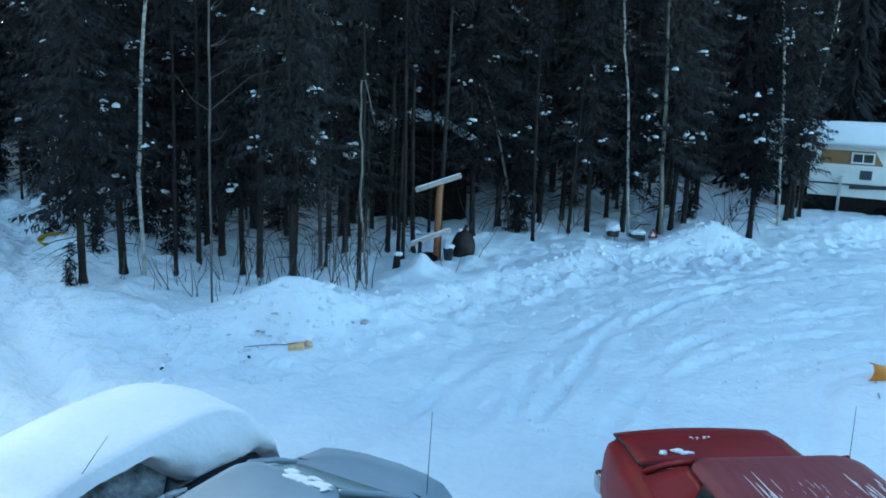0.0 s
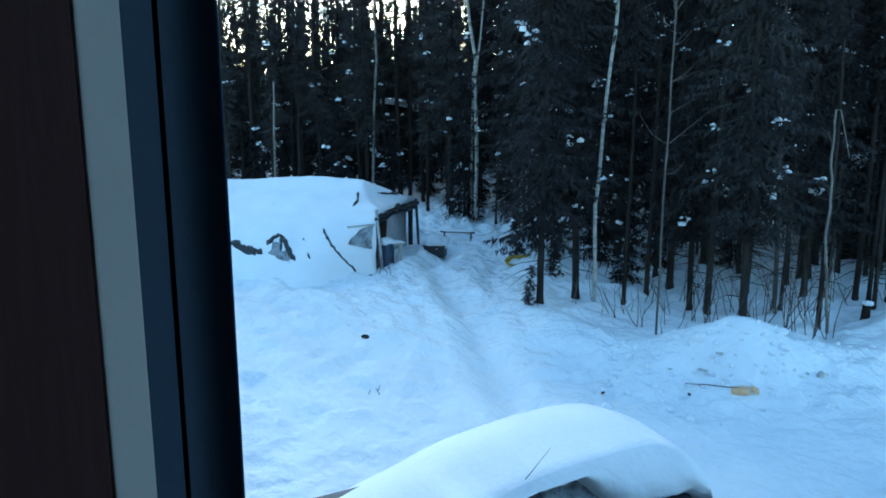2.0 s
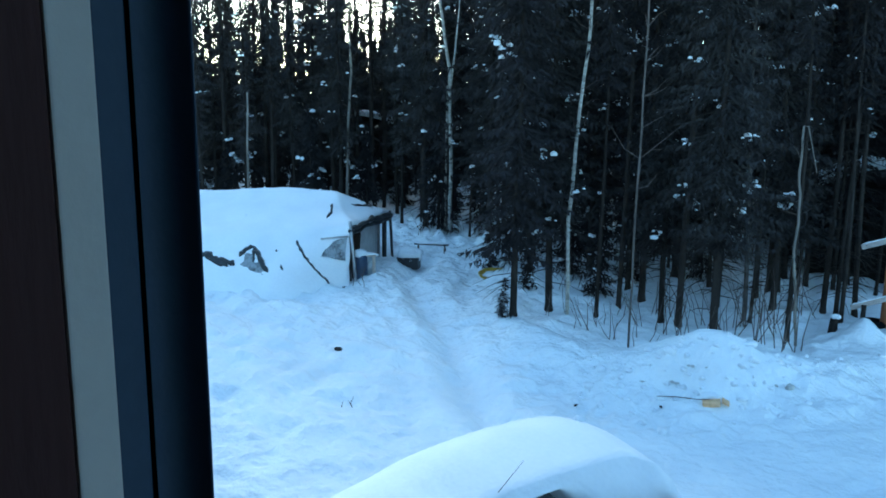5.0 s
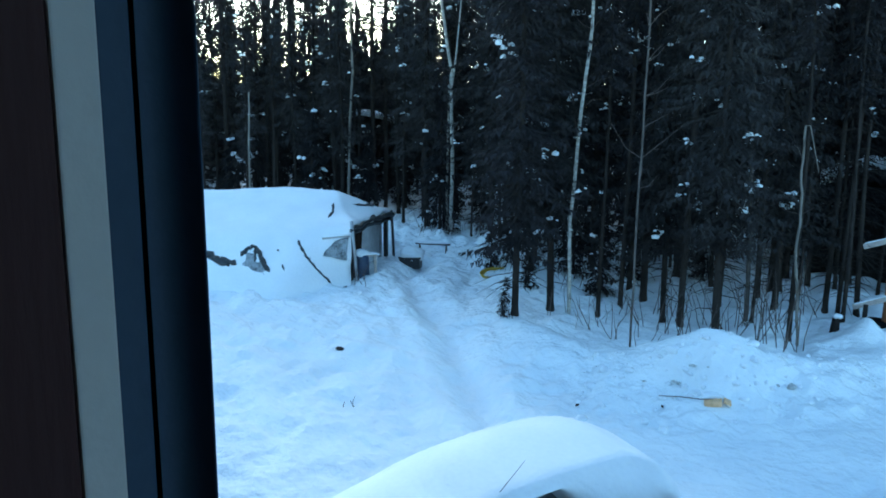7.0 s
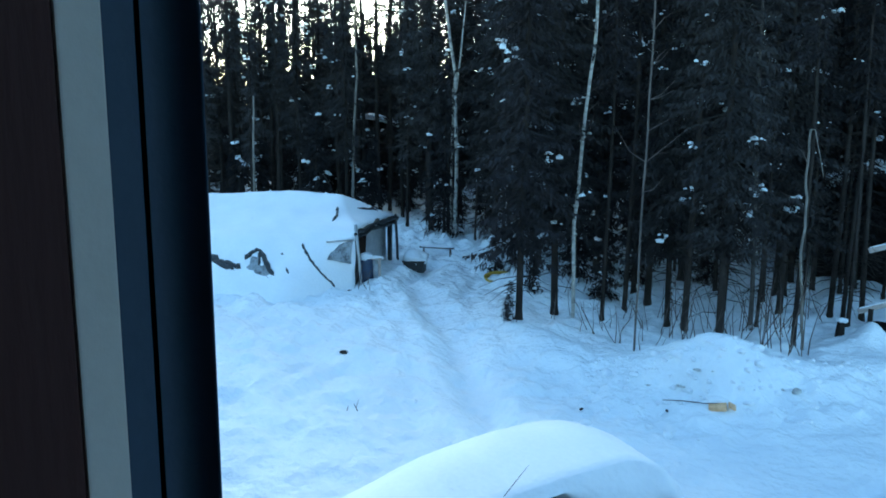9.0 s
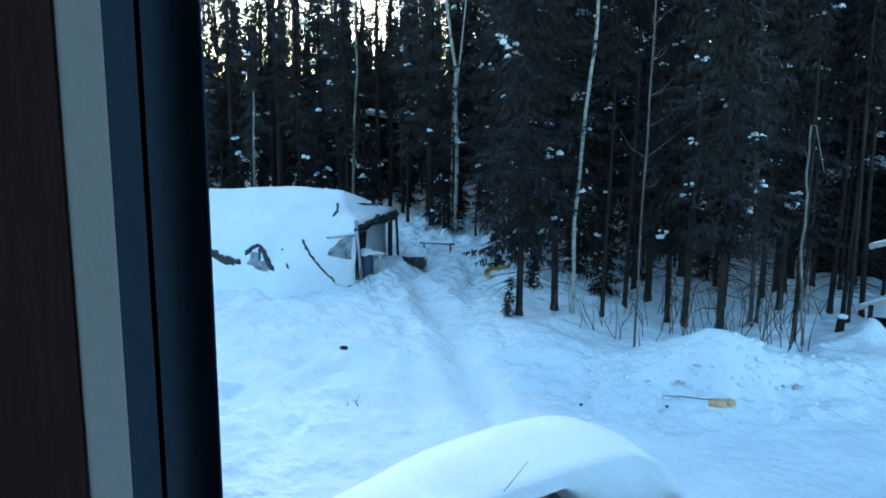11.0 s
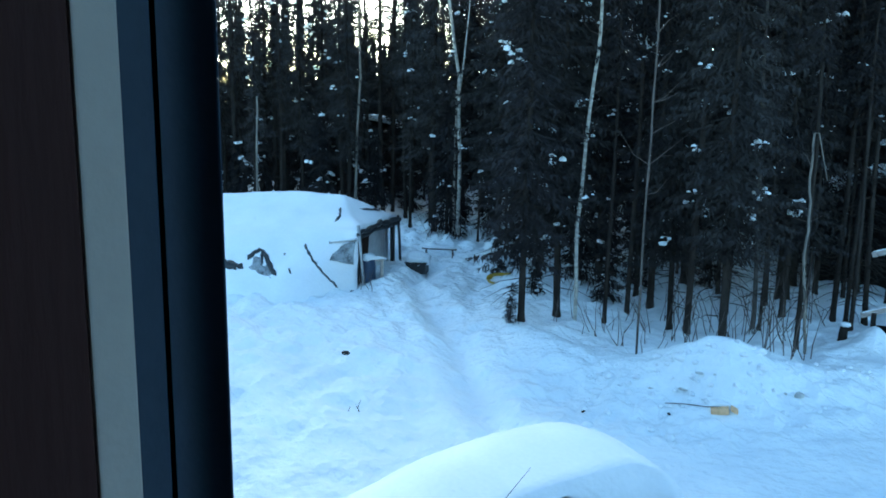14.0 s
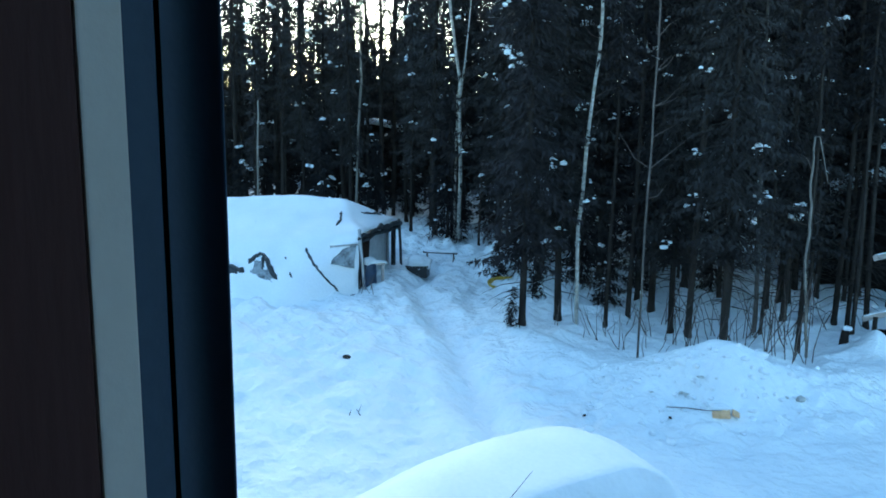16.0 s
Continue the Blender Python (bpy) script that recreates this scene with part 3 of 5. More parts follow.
rs = random.Random(21)
wood_mass("deep_wood", spots(105, -34, 29, 30, 56, 13, 18, 1.7, rs) + spots(26, -36, -10, 34, 50, 14, 18, 1.2, rs) + spots(14, -22, -16.5, 33, 44, 13, 17, 1.0, rs) + spots(16, -6, 9, 26, 36, 13, 17, 1.2, rs) + spots(22, -10, 10, 36, 52, 15, 19, 1.2, rs) + spots(105, 29, 56, 36, 62, 6.0, 9.5, 1.1, rs, 0.6, 1.1) + spots(26, 32, 38.5, 38, 54, 6.8, 8.8, 0.9, rs, 0.5, 0.9) + spots(4, 29, 33, 36, 60, 10, 14, 2.0, rs, 0.5, 0.9) + spots(20, 38, 56, 36, 60, 10, 14, 2.0, rs, 0.5, 0.9), 230, "deep dark spruce wood behind the nearer trees", 22)
# the last group, 62 to 320 degrees, is unseen and only blocks low sky
wood_mass("far_wood", spots(125, -40, 29, 56, 110, 9, 14, 2.2, rs) + spots(110, 29, 62, 58, 105, 6.5, 9.5, 1.6, rs, 0.7, 1.3) + spots(120, 62, 320, 50, 90, 11, 15, 2.5, rs), 110, "dense dark spruce wood in the distance", 23)
# spruces added out of view, so less low sky lights the wood's front
wood_mass("house_wood", spots(60, 64, 296, 11, 28, 12, 16, 2.2, rs), 120, "unseen spruce wood added round the house to block low sky", 24)

# birches and dead stems
bare_tree("birch_tree", [(-5.38, 13.92, 0.3), (-5.42, 13.95, 2.2), (-5.3, 14.0, 4.2), (-5.15, 14.05, 5.6), (-5.2, 14.1, 7.2), (-5.0, 14.1, 9.5)], 0.038, 0.024, BIRCH, "slender white-barked birch at the wood's edge", seed=3, group="birches")
bare_tree("birch_tree", [(-11.2, 19.65, 0.3), (-11.2, 19.7, 3.0), (-11.25, 19.7, 5.2), (-11.55, 19.7, 7.0), (-11.75, 19.7, 9.0)], 0.06, 0.03, BIRCH, "forked white-barked birch behind the snowy clearing", limbs=[[(-11.22, 19.7, 4.8), (-11.1, 19.7, 5.6), (-10.95, 19.7, 7.0), (-10.8, 19.7, 9.0)]], seed=4, group="birches")
bare_tree("birch_tree", [(-11.4, 19.75, 0.3), (-11.42, 19.8, 2.5), (-11.36, 19.8, 4.8), (-11.3, 19.8, 5.4)], 0.045, 0.02, BIRCH, "second stem of the forked birch clump", seed=5, group="birches")
bare_tree("birch_tree", [(4.48, 19.70, 0.30), (4.33, 19.73, 1.95), (4.22, 19.75, 3.58), (4.04, 19.79, 4.76), (3.84, 19.83, 7.04)], 0.04, 0.022, BIRCH, "slender pale birch among dark spruces", seed=6, group="birches")
bare_tree("birch_tree", [(8.92, 21.63, 0.25), (8.80, 21.68, 2.17), (8.67, 21.73, 4.09), (8.42, 21.83, 6.22), (8.37, 21.85, 7.33)], 0.045, 0.025, BIRCH, "leaning pale birch beside the camper", seed=7, group="birches")
bare_tree("birch_tree", [(10.14, 23.29, 0.30), (10.14, 23.29, 2.05), (10.23, 23.25, 3.96), (10.40, 23.17, 5.35), (10.53, 23.11, 7.27)], 0.04, 0.02, BIRCH, "bent grey birch leaning over the camper", seed=8, group="birches")
bare_tree("birch_tree", [(-14.2, 12.95, 0.7), (-14.3, 13.0, 3.0), (-14.45, 13.0, 5.0), (-14.5, 13.0, 7.5)], 0.05, 0.03, BIRCH, "thin birch standing in front of the tarp shelter", seed=9, group="birches")
bare_tree("dead_tree", [(-3.77, 12.5, 0.3), (-3.75, 12.52, 2.5), (-3.7, 12.5, 4.4), (-3.66, 12.5, 6.5), (-3.7, 12.5, 8.0)], 0.019, 0.013, GREY_BARK, "thin grey dead stem at the edge of the wood", twigs=30, seed=10)
bare_tree("dead_tree", [(-2.47, 15.30, 0.30), (-2.48, 15.30, 2.04), (-2.56, 15.29, 3.63), (-2.59, 15.28, 5.04), (-2.62, 15.28, 6.31)], 0.042, 0.022, GREY_BARK, "grey-barked bare stem with broken twigs", seed=11)
bare_tree("dead_tree", [(-1.46, 14.38, 0.3), (-1.53, 14.4, 1.1), (-1.60, 14.4, 1.9), (-1.57, 14.4, 2.5), (-1.61, 14.4, 3.2), (-1.6, 14.4, 3.95)], 0.027, 0.018, BARK_PALE, "broken dead snag with its top hanging down", limbs=[[(-1.6, 14.4, 3.95), (-1.53, 14.38, 3.95), (-1.42, 14.36, 3.5), (-1.35, 14.36, 3.2)]], twigs=4, seed=12)
bare_tree("dead_tree", [(1.51, 19.44, 0.30), (1.40, 19.45, 1.47), (0.99, 19.47, 3.22), (0.62, 19.49, 4.25), (0.39, 19.50, 5.02)], 0.035, 0.02, BARK_PALE, "thin leaning dead stem arched between spruces", twigs=8, seed=13)
bare_tree("dead_tree", [(5.31, 19.80, 0.30), (5.19, 19.83, 1.97), (5.12, 19.85, 4.01), (5.03, 19.87, 5.44), (4.96, 19.89, 6.96)], 0.06, 0.03, BARK_PALE, "grey dead spruce stem with bare twigs", twigs=30, seed=14)
bare_tree("dead_tree", [(-15.65, 20.76, 0.40), (-15.59, 20.81, 3.20), (-15.48, 20.89, 5.31), (-15.51, 20.86, 6.85), (-15.46, 20.91, 8.52)], 0.05, 0.025, BARK_PALE, "pale thin stem behind the tarp shelter", seed=15)
bare_tree("dead_tree", [(-16.60, 17.33, 0.40), (-16.57, 17.36, 2.98), (-16.54, 17.39, 4.65)], 0.04, 0.022, BARK_PALE, "short pale snag among the far spruces", twigs=5, seed=16)


def shrub(x, y, h, n, seed):
    """Bare stems out of the snow."""
    r = random.Random(seed)
    ch = []
    for _ in range(n):
        a, l = r.uniform(0, 6.283), r.uniform(0.05, 0.7)
        px, py = r.uniform(-0.25, 0.25), r.uniform(-0.2, 0.2)
        hh = h * r.uniform(0.5, 1.1)
        pts = [Vector((px + math.cos(a) * l * s * hh, py + math.sin(a) * l * s * hh, -0.1 + hh * s)) + Vector((r.uniform(-1, 1), r.uniform(-1, 1), 0)) * 0.02 for s in (0, 0.35, 0.7, 1)]
        ch.append(tube_data(pts, [0.010, 0.009, 0.006, 0.003], 4, False))
        if r.random() < 0.7:
            p = pts[2]
            ch.append(tube_data([p, p + Vector((r.uniform(-0.2, 0.2), r.uniform(-0.2, 0.2), 0.2))], [0.006, 0.002], 3, False))
    ob = link_mesh("bare_shrub", pydata("bare_shrub", *join(ch)), TWIG)
    ob.location = (x, y, ground_z(x, y))
    tagged(ob, "leafless brown shrub stems poking from the snow", "shrub", "bare shrubs")


saplings = random.Random(17)
for i in range(26):
    x = saplings.uniform(-6.5, 8.5)
    y = edge_y(x) + saplings.uniform(0.9, 4.0)
    shrub(x, y, saplings.uniform(0.5, 1.5), saplings.randint(2, 5), 400 + i)
for i, (x, y, h, n) in enumerate([(-3.4, 13.9, 1.0, 5), (-3.05, 13.6, 0.9, 4), (-4.1, 13.1, 0.7, 5), (-3.6, 12.6, 0.45, 3), (-2.5, 14.0, 1.1, 4), (-2.35, 14.8, 1.2, 6), (-2.0, 15.6, 1.1, 6), (-1.65, 14.2, 0.5, 3),
                                   (-10.05, 13.6, 0.9, 3), (-9.85, 13.4, 0.6, 2), (-1.9, 14.9, 1.0, 4), (2.2, 19.5, 1.2, 4), (2.8, 18.9, 1.0, 3), (-6.3, 8.5, 0.2, 2), (-5.09, 8.76, 0.12, 1), (-7.76, 10.06, 0.2, 1), (0.05, 15.4, 0.5, 2), (-11.9, 19.4, 0.9, 5), (-10.9, 20.2, 0.8, 5), (7.0, 20.2, 0.8, 4), (-4.6, 13.8, 0.6, 4)]):
    shrub(x, y, h, n, 200 + i)


# ---------------------------------------------------------------- tarp shelter, snowed under
def tarp_shelter():
    root = tagged(new("tarp_shelter"), "collapsed dark tarp shelter buried under smooth deep snow", "shelter")
    base = Vector((-10.32, 13.70, 0))
    ax = Vector((-1, -0.33, 0)).normalized()             # along the ridge, away from the doorway
    ac = Vector((-0.31, 0.95, 0)).normalized()           # across the doorway, from the near post to the far one
    W, HR, HE = 3.0, 2.36, 1.80
    rng = random.Random(8)

    def P(u, c, z):
        v = base + ax * u + ac * c
        return (v.x, v.y, z)

    def snow(u, v):
        """u along the ridge, v from the near foot over the ridge to the far eave."""
        c = -1.75 + v * (W + 1.9)
        along = u * 8.2 - 0.06
        if c >= 0:
            r = abs(c - 1.45)
            z = HR - (0.40 if c < 1.45 else 0.41) * r + 0.05 * math.exp(-(r / 0.4) ** 2) - 0.05
            z = min(z, 1.80 + 0.60 * along / 0.85) if along < 0.85 else z
            z -= 0.10 * math.exp(-((along - 0.3) / 0.3) ** 2 - ((c - 0.9) / 0.6) ** 2)
        else:
            t = -c / 1.75
            z = HR - 0.40 * 1.45 - 0.05 - 0.30 * t - 1.0 * t ** 1.35 + 0.12 * math.sin(t * 3.14) * smooth01(0.8, 3.0, along)
        z += 0.04 * N(along, c, 0.9, 3) + 0.025 * N(along, c, 2.5, 6) + 0.05 * math.sin(along * 1.1) * smooth01(1, 2, along)
        cc = c if c >= 0 else c * smooth01(-0.35, 1.25, along)
        return P(along + 0.04 * N(c, 3, 1.8, 1), cc, z)

    sheet("snow_cover", snow, 90, 60, SNOW, root, "smooth deep snow on the tarp", thick=0.11)

    def under(u, v):
        x, y, z = snow(u, v)
        return (x, y, z - 0.125)
    sheet("tarp", under, 30, 24, TARP, root, "dark sagging tarp", thick=0.02)
    # bunched edge of the tarp over the doorway
    ch = []
    for c0, c1, z0, z1, w in [(-0.05, 1.5, 1.66, 1.72, 0.05), (1.4, 3.1, 1.72, 1.60, 0.06), (0.1, 1.6, 1.56, 1.60, 0.04), (1.5, 3.05, 1.60, 1.5, 0.05)]:
        ch.append(tube_data([P(-0.08 + 0.03 * math.sin(k * 2.0), c0 + (c1 - c0) * k / 6, z0 + (z1 - z0) * k / 6 + rng.uniform(-0.03, 0.03)) for k in range(7)], [w * rng.uniform(0.7, 1.3) for _ in range(7)], 6))
    link_mesh("tarp_hem", pydata("tarp_hem", *join(ch), smooth=True), TARP, root, "bunched black tarp edge")
    for c, zt, lean in [(0.0, 1.85, 0.05), (2.98, 1.72, 0.02)]:
        tube("pole", [P(-0.15 - lean, c - 0.02, 0.2), P(-0.14, c - 0.02, 1.1), P(-0.12 + lean, c - 0.01, zt)], 0.035, METAL if c == 0 else TARP, root, "bare metal post" if c == 0 else "post wrapped in black tarp")
    tube("rail", [P(-0.05, -0.05, 1.53), P(0.2, -0.14, 1.52), P(0.48, -0.30, 1.50)], 0.024, METAL, root, "bare metal rail with a line of snow")
    tube("rail_snow", [P(-0.05, -0.05, 1.555), P(0.2, -0.14, 1.545), P(0.46, -0.29, 1.525)], 0.02, SNOW, root, "line of snow on the rail")

    def torn(u, v):
        """The open side beside the near post, closed by torn tarp."""
        a = 0.40 * u - 0.02
        zb, zt = 1.04 + 0.14 * u, 1.50 - 0.16 * u * u
        q = 0.63 - 0.45 * v
        return P(a, -1.75 * q * smooth01(-0.35, 1.25, a) - 0.07 - 0.03 * math.sin(a * 16 + v * 5), zb + (zt - zb) * v)
    sheet("torn_flap", torn, 14, 10, TARP_FROST, root, "torn frosted black tarp beside the post", 0.01)
    # side curtains in the doorway
    def curtain(c0, c1, z1):
        def f(u, v):
            return P(0.02 + 0.05 * math.sin(u * 9 + v * 3), c0 + (c1 - c0) * u * (0.6 + 0.4 * v), 0.3 + (z1 - 0.3) * v)
        return f
    sheet("curtain", curtain(0.05, 0.30, 1.62), 12, 8, TARP, root, "black hanging tarp curtain", 0.01)
    sheet("curtain", curtain(3.0, 2.72, 1.55), 12, 8, TARP, root, "black hanging tarp curtain", 0.01)
    sheet("back_curtain", lambda u, v: P(2.4 + 0.08 * math.sin(u * 14), 0.2 + 2.8 * u, 0.3 + 1.6 * v), 24, 6, TARP_GREY, root, "grey tarp hung inside", 0.01)
    sheet("side_curtain", lambda u, v: P(0.1 + 2.4 * u, 2.80 + 0.05 * math.sin(u * 11), 0.3 + 1.4 * v), 16, 6, TARP_GREY, root, "grey tarp hung inside", 0.01)
    sheet("grey_panel", lambda u, v: P(0.16 + 0.03 * math.sin(u * 8 + v), 1.25 + 1.66 * u, 0.3 + 1.36 * v), 14, 8, TARP_GREY, root, "pale grey tarp hung across the doorway", 0.01)
    sheet("brown_blanket", lambda u, v: P(0.12 + 0.04 * math.sin(u * 13 + v * 2), 0.15 + 1.3 * u * (0.85 + 0.15 * v), 0.3 + 1.32 * v), 14, 8, BLANKET, root, "dark brown blanket hung in the doorway", 0.012)
    # folds of dark tarp and straps that show along the snowed foot
    for pts, w in [([(2.95, -0.98), (2.7, -1.02), (2.45, -1.10), (2.2, -1.15), (2.0, -1.2)], 0.085), ([(2.75, -1.06), (2.4, -1.16), (2.1, -1.22)], 0.07),
                   ([(2.02, -1.0), (1.95, -0.84), (1.83, -0.78), (1.7, -0.86), (1.52, -1.04), (1.2, -1.3)], 0.05), ([(1.8, -0.82), (1.72, -0.98), (1.66, -1.12)], 0.035), ([(1.62, -0.95), (1.48, -1.1), (1.38, -1.2)], 0.035),
                   ([(0.98, -0.48), (0.85, -0.72), (0.62, -1.05), (0.38, -1.42), (0.22, -1.7)], 0.032), ([(1.1, -1.05), (1.0, -1.2)], 0.026), ([(0.66, 0.95), (0.56, 0.6), (0.62, 0.25)], 0.036), ([(1.35, -0.75), (1.26, -0.78)], 0.02), ([(0.40, 1.42), (0.24, 1.8), (0.12, 2.4)], 0.04)]:
        pp, rr = [], []
        for (u0, c0), (u1, c1) in zip(pts, pts[1:]):
            for k in range(4):
                q = k / 4
                u, c = u0 + (u1 - u0) * q + rng.uniform(-0.01, 0.01), c0 + (c1 - c0) * q + rng.uniform(-0.01, 0.01)
                x, y, z = snow(min(max((u + 0.05) / 8.2, 0), 1), (c + 1.75) / (W + 1.9))
                pp.append((x, y, z + w * rng.uniform(-0.5, 0.35)))
                rr.append(w * rng.uniform(0.5, 1.2))
        rr[0] *= 0.4
        rr[-1] *= 0.3
        tube("tarp_fold", pp, rr, TARP, root, "black tarp fold bare of snow", 7)
    # frosted crumpled tarp between the folds
    def crumple(u, v):
        a, c = 2.05 - 0.75 * u, -0.84 - 0.34 * v - 0.18 * u
        x, y, z = snow((a + 0.05) / 8.2, (c + 1.75) / (W + 1.9))
        return (x, y, z + 0.012 + 0.035 * N(a, c, 7.0, 3) - 0.05 * max(abs(2 * u - 1), abs(2 * v - 1)) ** 4)
    sheet("crumpled_tarp", crumple, 24, 14, TARP_FROST, root, "crumpled frosted tarp", 0.01)


tarp_shelter()


def snow_cap(parent, at, size, seed, name="snow_cap"):
    me = pydata(name, *lump_data(random.Random(seed), at, size, 3), smooth=True)
    return link_mesh(name, me, SNOW, parent, "rounded cap of snow")


def at_ground(ob, x, y, turn=0, dz=0.0):
    ob.matrix_basis = pose(x, y, ground_z(x, y) + dz, 0, 0, turn)
    return ob


# barrel and boxes by the shelter
def barrel():
    t = at_ground(new("plastic_barrel"), -10.33, 14.15, 10, -0.1)
    t.scale = (0.62, 0.62, 0.78)
    prof = [(0.0, 0.24), (0.08, 0.27), (0.3, 0.285), (0.42, 0.275), (0.55, 0.285), (0.75, 0.27), (0.82, 0.25)]
    rings = [[(r * math.cos(k * 0.3927), r * math.sin(k * 0.3927), z) for k in range(16)] for z, r in prof]
    loft("drum", rings, BLUE_PLASTIC, t)
    for z in (0.26, 0.58):
        loft("hoop", [[((r) * math.cos(k * 0.3927), r * math.sin(k * 0.3927), z + dz) for k in range(16)] for dz, r in ((-0.02, 0.283), (0, 0.297), (0.02, 0.283))], BLUE_PLASTIC, t, caps=False)
    snow_cap(t, (0, 0, 0.85), (0.27, 0.27, 0.13), 31)
    tagged(t, "blue plastic barrel topped with snow in the shelter's doorway", "barrel")
    b = at_ground(new("bench"), -10.30, 14.2, 40, 0.34)
    part("board", boxed((0.62, 0.14, 0.04), (0, 0, 0.12), bevel=0.008), WOOD, b)
    part("leg", boxed((0.06, 0.12, 0.8), (0.26, 0, -0.28), bevel=0.006), WOOD, b)
    part("leg", boxed((0.06, 0.12, 0.8), (-0.26, 0, -0.28), bevel=0.006), WOOD, b)
    snow_cap(b, (0, 0, 0.15), (0.33, 0.1, 0.06), 32)
    tagged(b, "small plank bench carrying snow beside the shelter", "bench")


barrel()


def tote():
    t = at_ground(new("storage_box"), -10.35, 16.2, 20, -0.05)
    t.scale = (0.72, 0.72, 0.75)
    part("tub", boxed((0.7, 0.5, 0.36), (0, 0, 0.18), bevel=0.04), BLACK, t, "black plastic tub")
    part("rim", boxed((0.76, 0.56, 0.05), (0, 0, 0.36), bevel=0.015), BLACK, t)
    snow_cap(t, (0, 0, 0.42), (0.4, 0.32, 0.3), 33)
    tagged(t, "black storage box under a thick cap of snow", "box")
    r = at_ground(new("sawhorse"), -10.45, 17.4, 15)
    r.scale = (0.7, 0.7, 0.7)
    part("beam", boxed((1.3, 0.08, 0.06), (0, 0, 0.42), bevel=0.006), BLACK, r)
    for x in (-0.5, 0.5):
        for s in (-1, 1):
            tube("leg", [(x, 0, 0.42), (x + 0.03, s * 0.2, -0.1)], 0.022, TWIG, r)
    snow_cap(r, (0, 0, 0.46), (0.6, 0.07, 0.05), 34)
    tagged(r, "dark sawhorse with a line of snow", "sawhorse")


tote()


def kayak():
    t = at_ground(new("plastic_sled"), -8.15, 16.1, -25, 0.02)
    t.scale = (0.42, 0.45, 0.45)
    rings = []
    for k in range(11):
        s = k / 10
        w = 0.3 * math.sin(math.pi * (0.08 + 0.84 * s)) ** 0.7
        y = -0.75 + 1.5 * s
        lift = 0.22 * (2 * s - 1) ** 4
        rings.append([(-w, y, lift + 0.2), (-w * 0.75, y, lift), (w * 0.75, y, lift), (w, y, lift + 0.2), (w * 0.92, y, lift + 0.2), (w * 0.68, y, lift + 0.03), (-w * 0.68, y, lift + 0.03), (-w * 0.92, y, lift + 0.2)])
    loft("hull", rings, YELLOW, t, smooth=False).rotation_euler = (0, radians(50), 0)
    snow_cap(t, (0.1, 0.1, 0.05), (0.3, 0.6, 0.15), 35)
    tagged(t, "yellow plastic sled tipped on its side in the snow", "sled")


kayak()


# post with two nailed boards, a bucket and a stump
def board_post():
    t = at_ground(new("wooden_post"), -0.23, 16.44, 0, -0.1)
    tube("pole", [(0, 0, 0), (0.02, 0, 1.5), (0.06, 0, 1.75)], [0.075, 0.07, 0.06], POST_RED, t, "reddish stained lower post")
    tube("upper_pole", [(0.05, 0.05, 0), (0.07, 0.05, 1.6), (0.12, 0.05, 3.2), (0.16, 0.05, 5.2)], [0.045, 0.045, 0.04, 0.025], BARK, t, "thin brownish trunk behind the post")
    part("board", boxed((0.99, 0.045, 0.095), (0.0, -0.11, 1.72), (0, -18, 12), 0.008), WOOD, t, "grey weathered board with snow on its edge")
    part("board", boxed((0.92, 0.045, 0.095), (-0.13, -0.16, 0.60), (0, -18, 20), 0.008), WOOD, t, "grey weathered board with snow on its edge")
    for x, y, z, l, turn in ((0.0, -0.11, 1.785, 0.95, 12), (-0.13, -0.16, 0.665, 0.88, 20)):
        part("snow_line", boxed((l, 0.045, 0.022), (x, y, z - 0.012), (0, -18, turn), 0.015), SNOW, t, "line of snow along the board")
    tube("prop", [(-0.33, -0.6, -0.1), (-0.33, -0.4, 0.55)], 0.045, BARK, t)
    tagged(t, "stained wooden post with two slanting boards nailed across", "post")
    b = at_ground(new("bucket"), 0.02, 16.3, 0, 0.0)
    b.scale = (0.75, 0.75, 0.85)
    rings = [[(r * math.cos(k * 0.449), r * math.sin(k * 0.449), z) for k in range(14)] for z, r in ((0, 0.11), (0.3, 0.15), (0.32, 0.16), (0.32, 0.145), (0.05, 0.1))]
    loft("pail", rings, BLACK, b)
    snow_cap(b, (0, 0, 0.33), (0.16, 0.16, 0.07), 36)
    tagged(b, "dark bucket heaped with snow beside the post", "bucket")
    g = at_ground(new("rubbish_sack"), 0.34, 16.73, 25, -0.05)
    rows = []
    for k in range(15):
        q = k / 14
        rad = 0.27 * math.sin(math.pi * (0.16 + 0.80 * q)) ** 0.6 * (1 - 0.1 * q)
        rows.append([(rad * math.cos(a) * (1 + 0.16 * noise.noise(Vector((math.cos(a) * 2, math.sin(a) * 2, q * 3)))), rad * math.sin(a) * (1 + 0.16 * noise.noise(Vector((math.cos(a) * 2, math.sin(a) * 2, q * 3 + 7)))), 0.64 * q) for a in [2 * math.pi * i / 20 for i in range(20)]])
    loft("bag", rows, SACK, g)
    tube("neck", [(0.0, 0, 0.60), (0.03, 0.01, 0.68), (0.07, 0.02, 0.72)], [0.07, 0.03, 0.05], SACK, g)
    snow_cap(g, (-0.06, 0.05, 0.62), (0.10, 0.09, 0.04), 43)
    tagged(g, "dark brown plastic rubbish sack slumped beside the post", "sack")
    m = at_ground(new("tyre"), -0.41, 16.48, 10, 0.0)
    ringp = [(0.17 * math.cos(2 * math.pi * i / 20), 0.17 * math.sin(2 * math.pi * i / 20), 0.07) for i in range(21)]
    tube("tread", ringp, 0.075, RUBBER, m, sides=10)
    tagged(m, "old black tyre half sunk behind the post", "tyre")
    s = at_ground(new("stump"), -1.0, 15.5, 0)
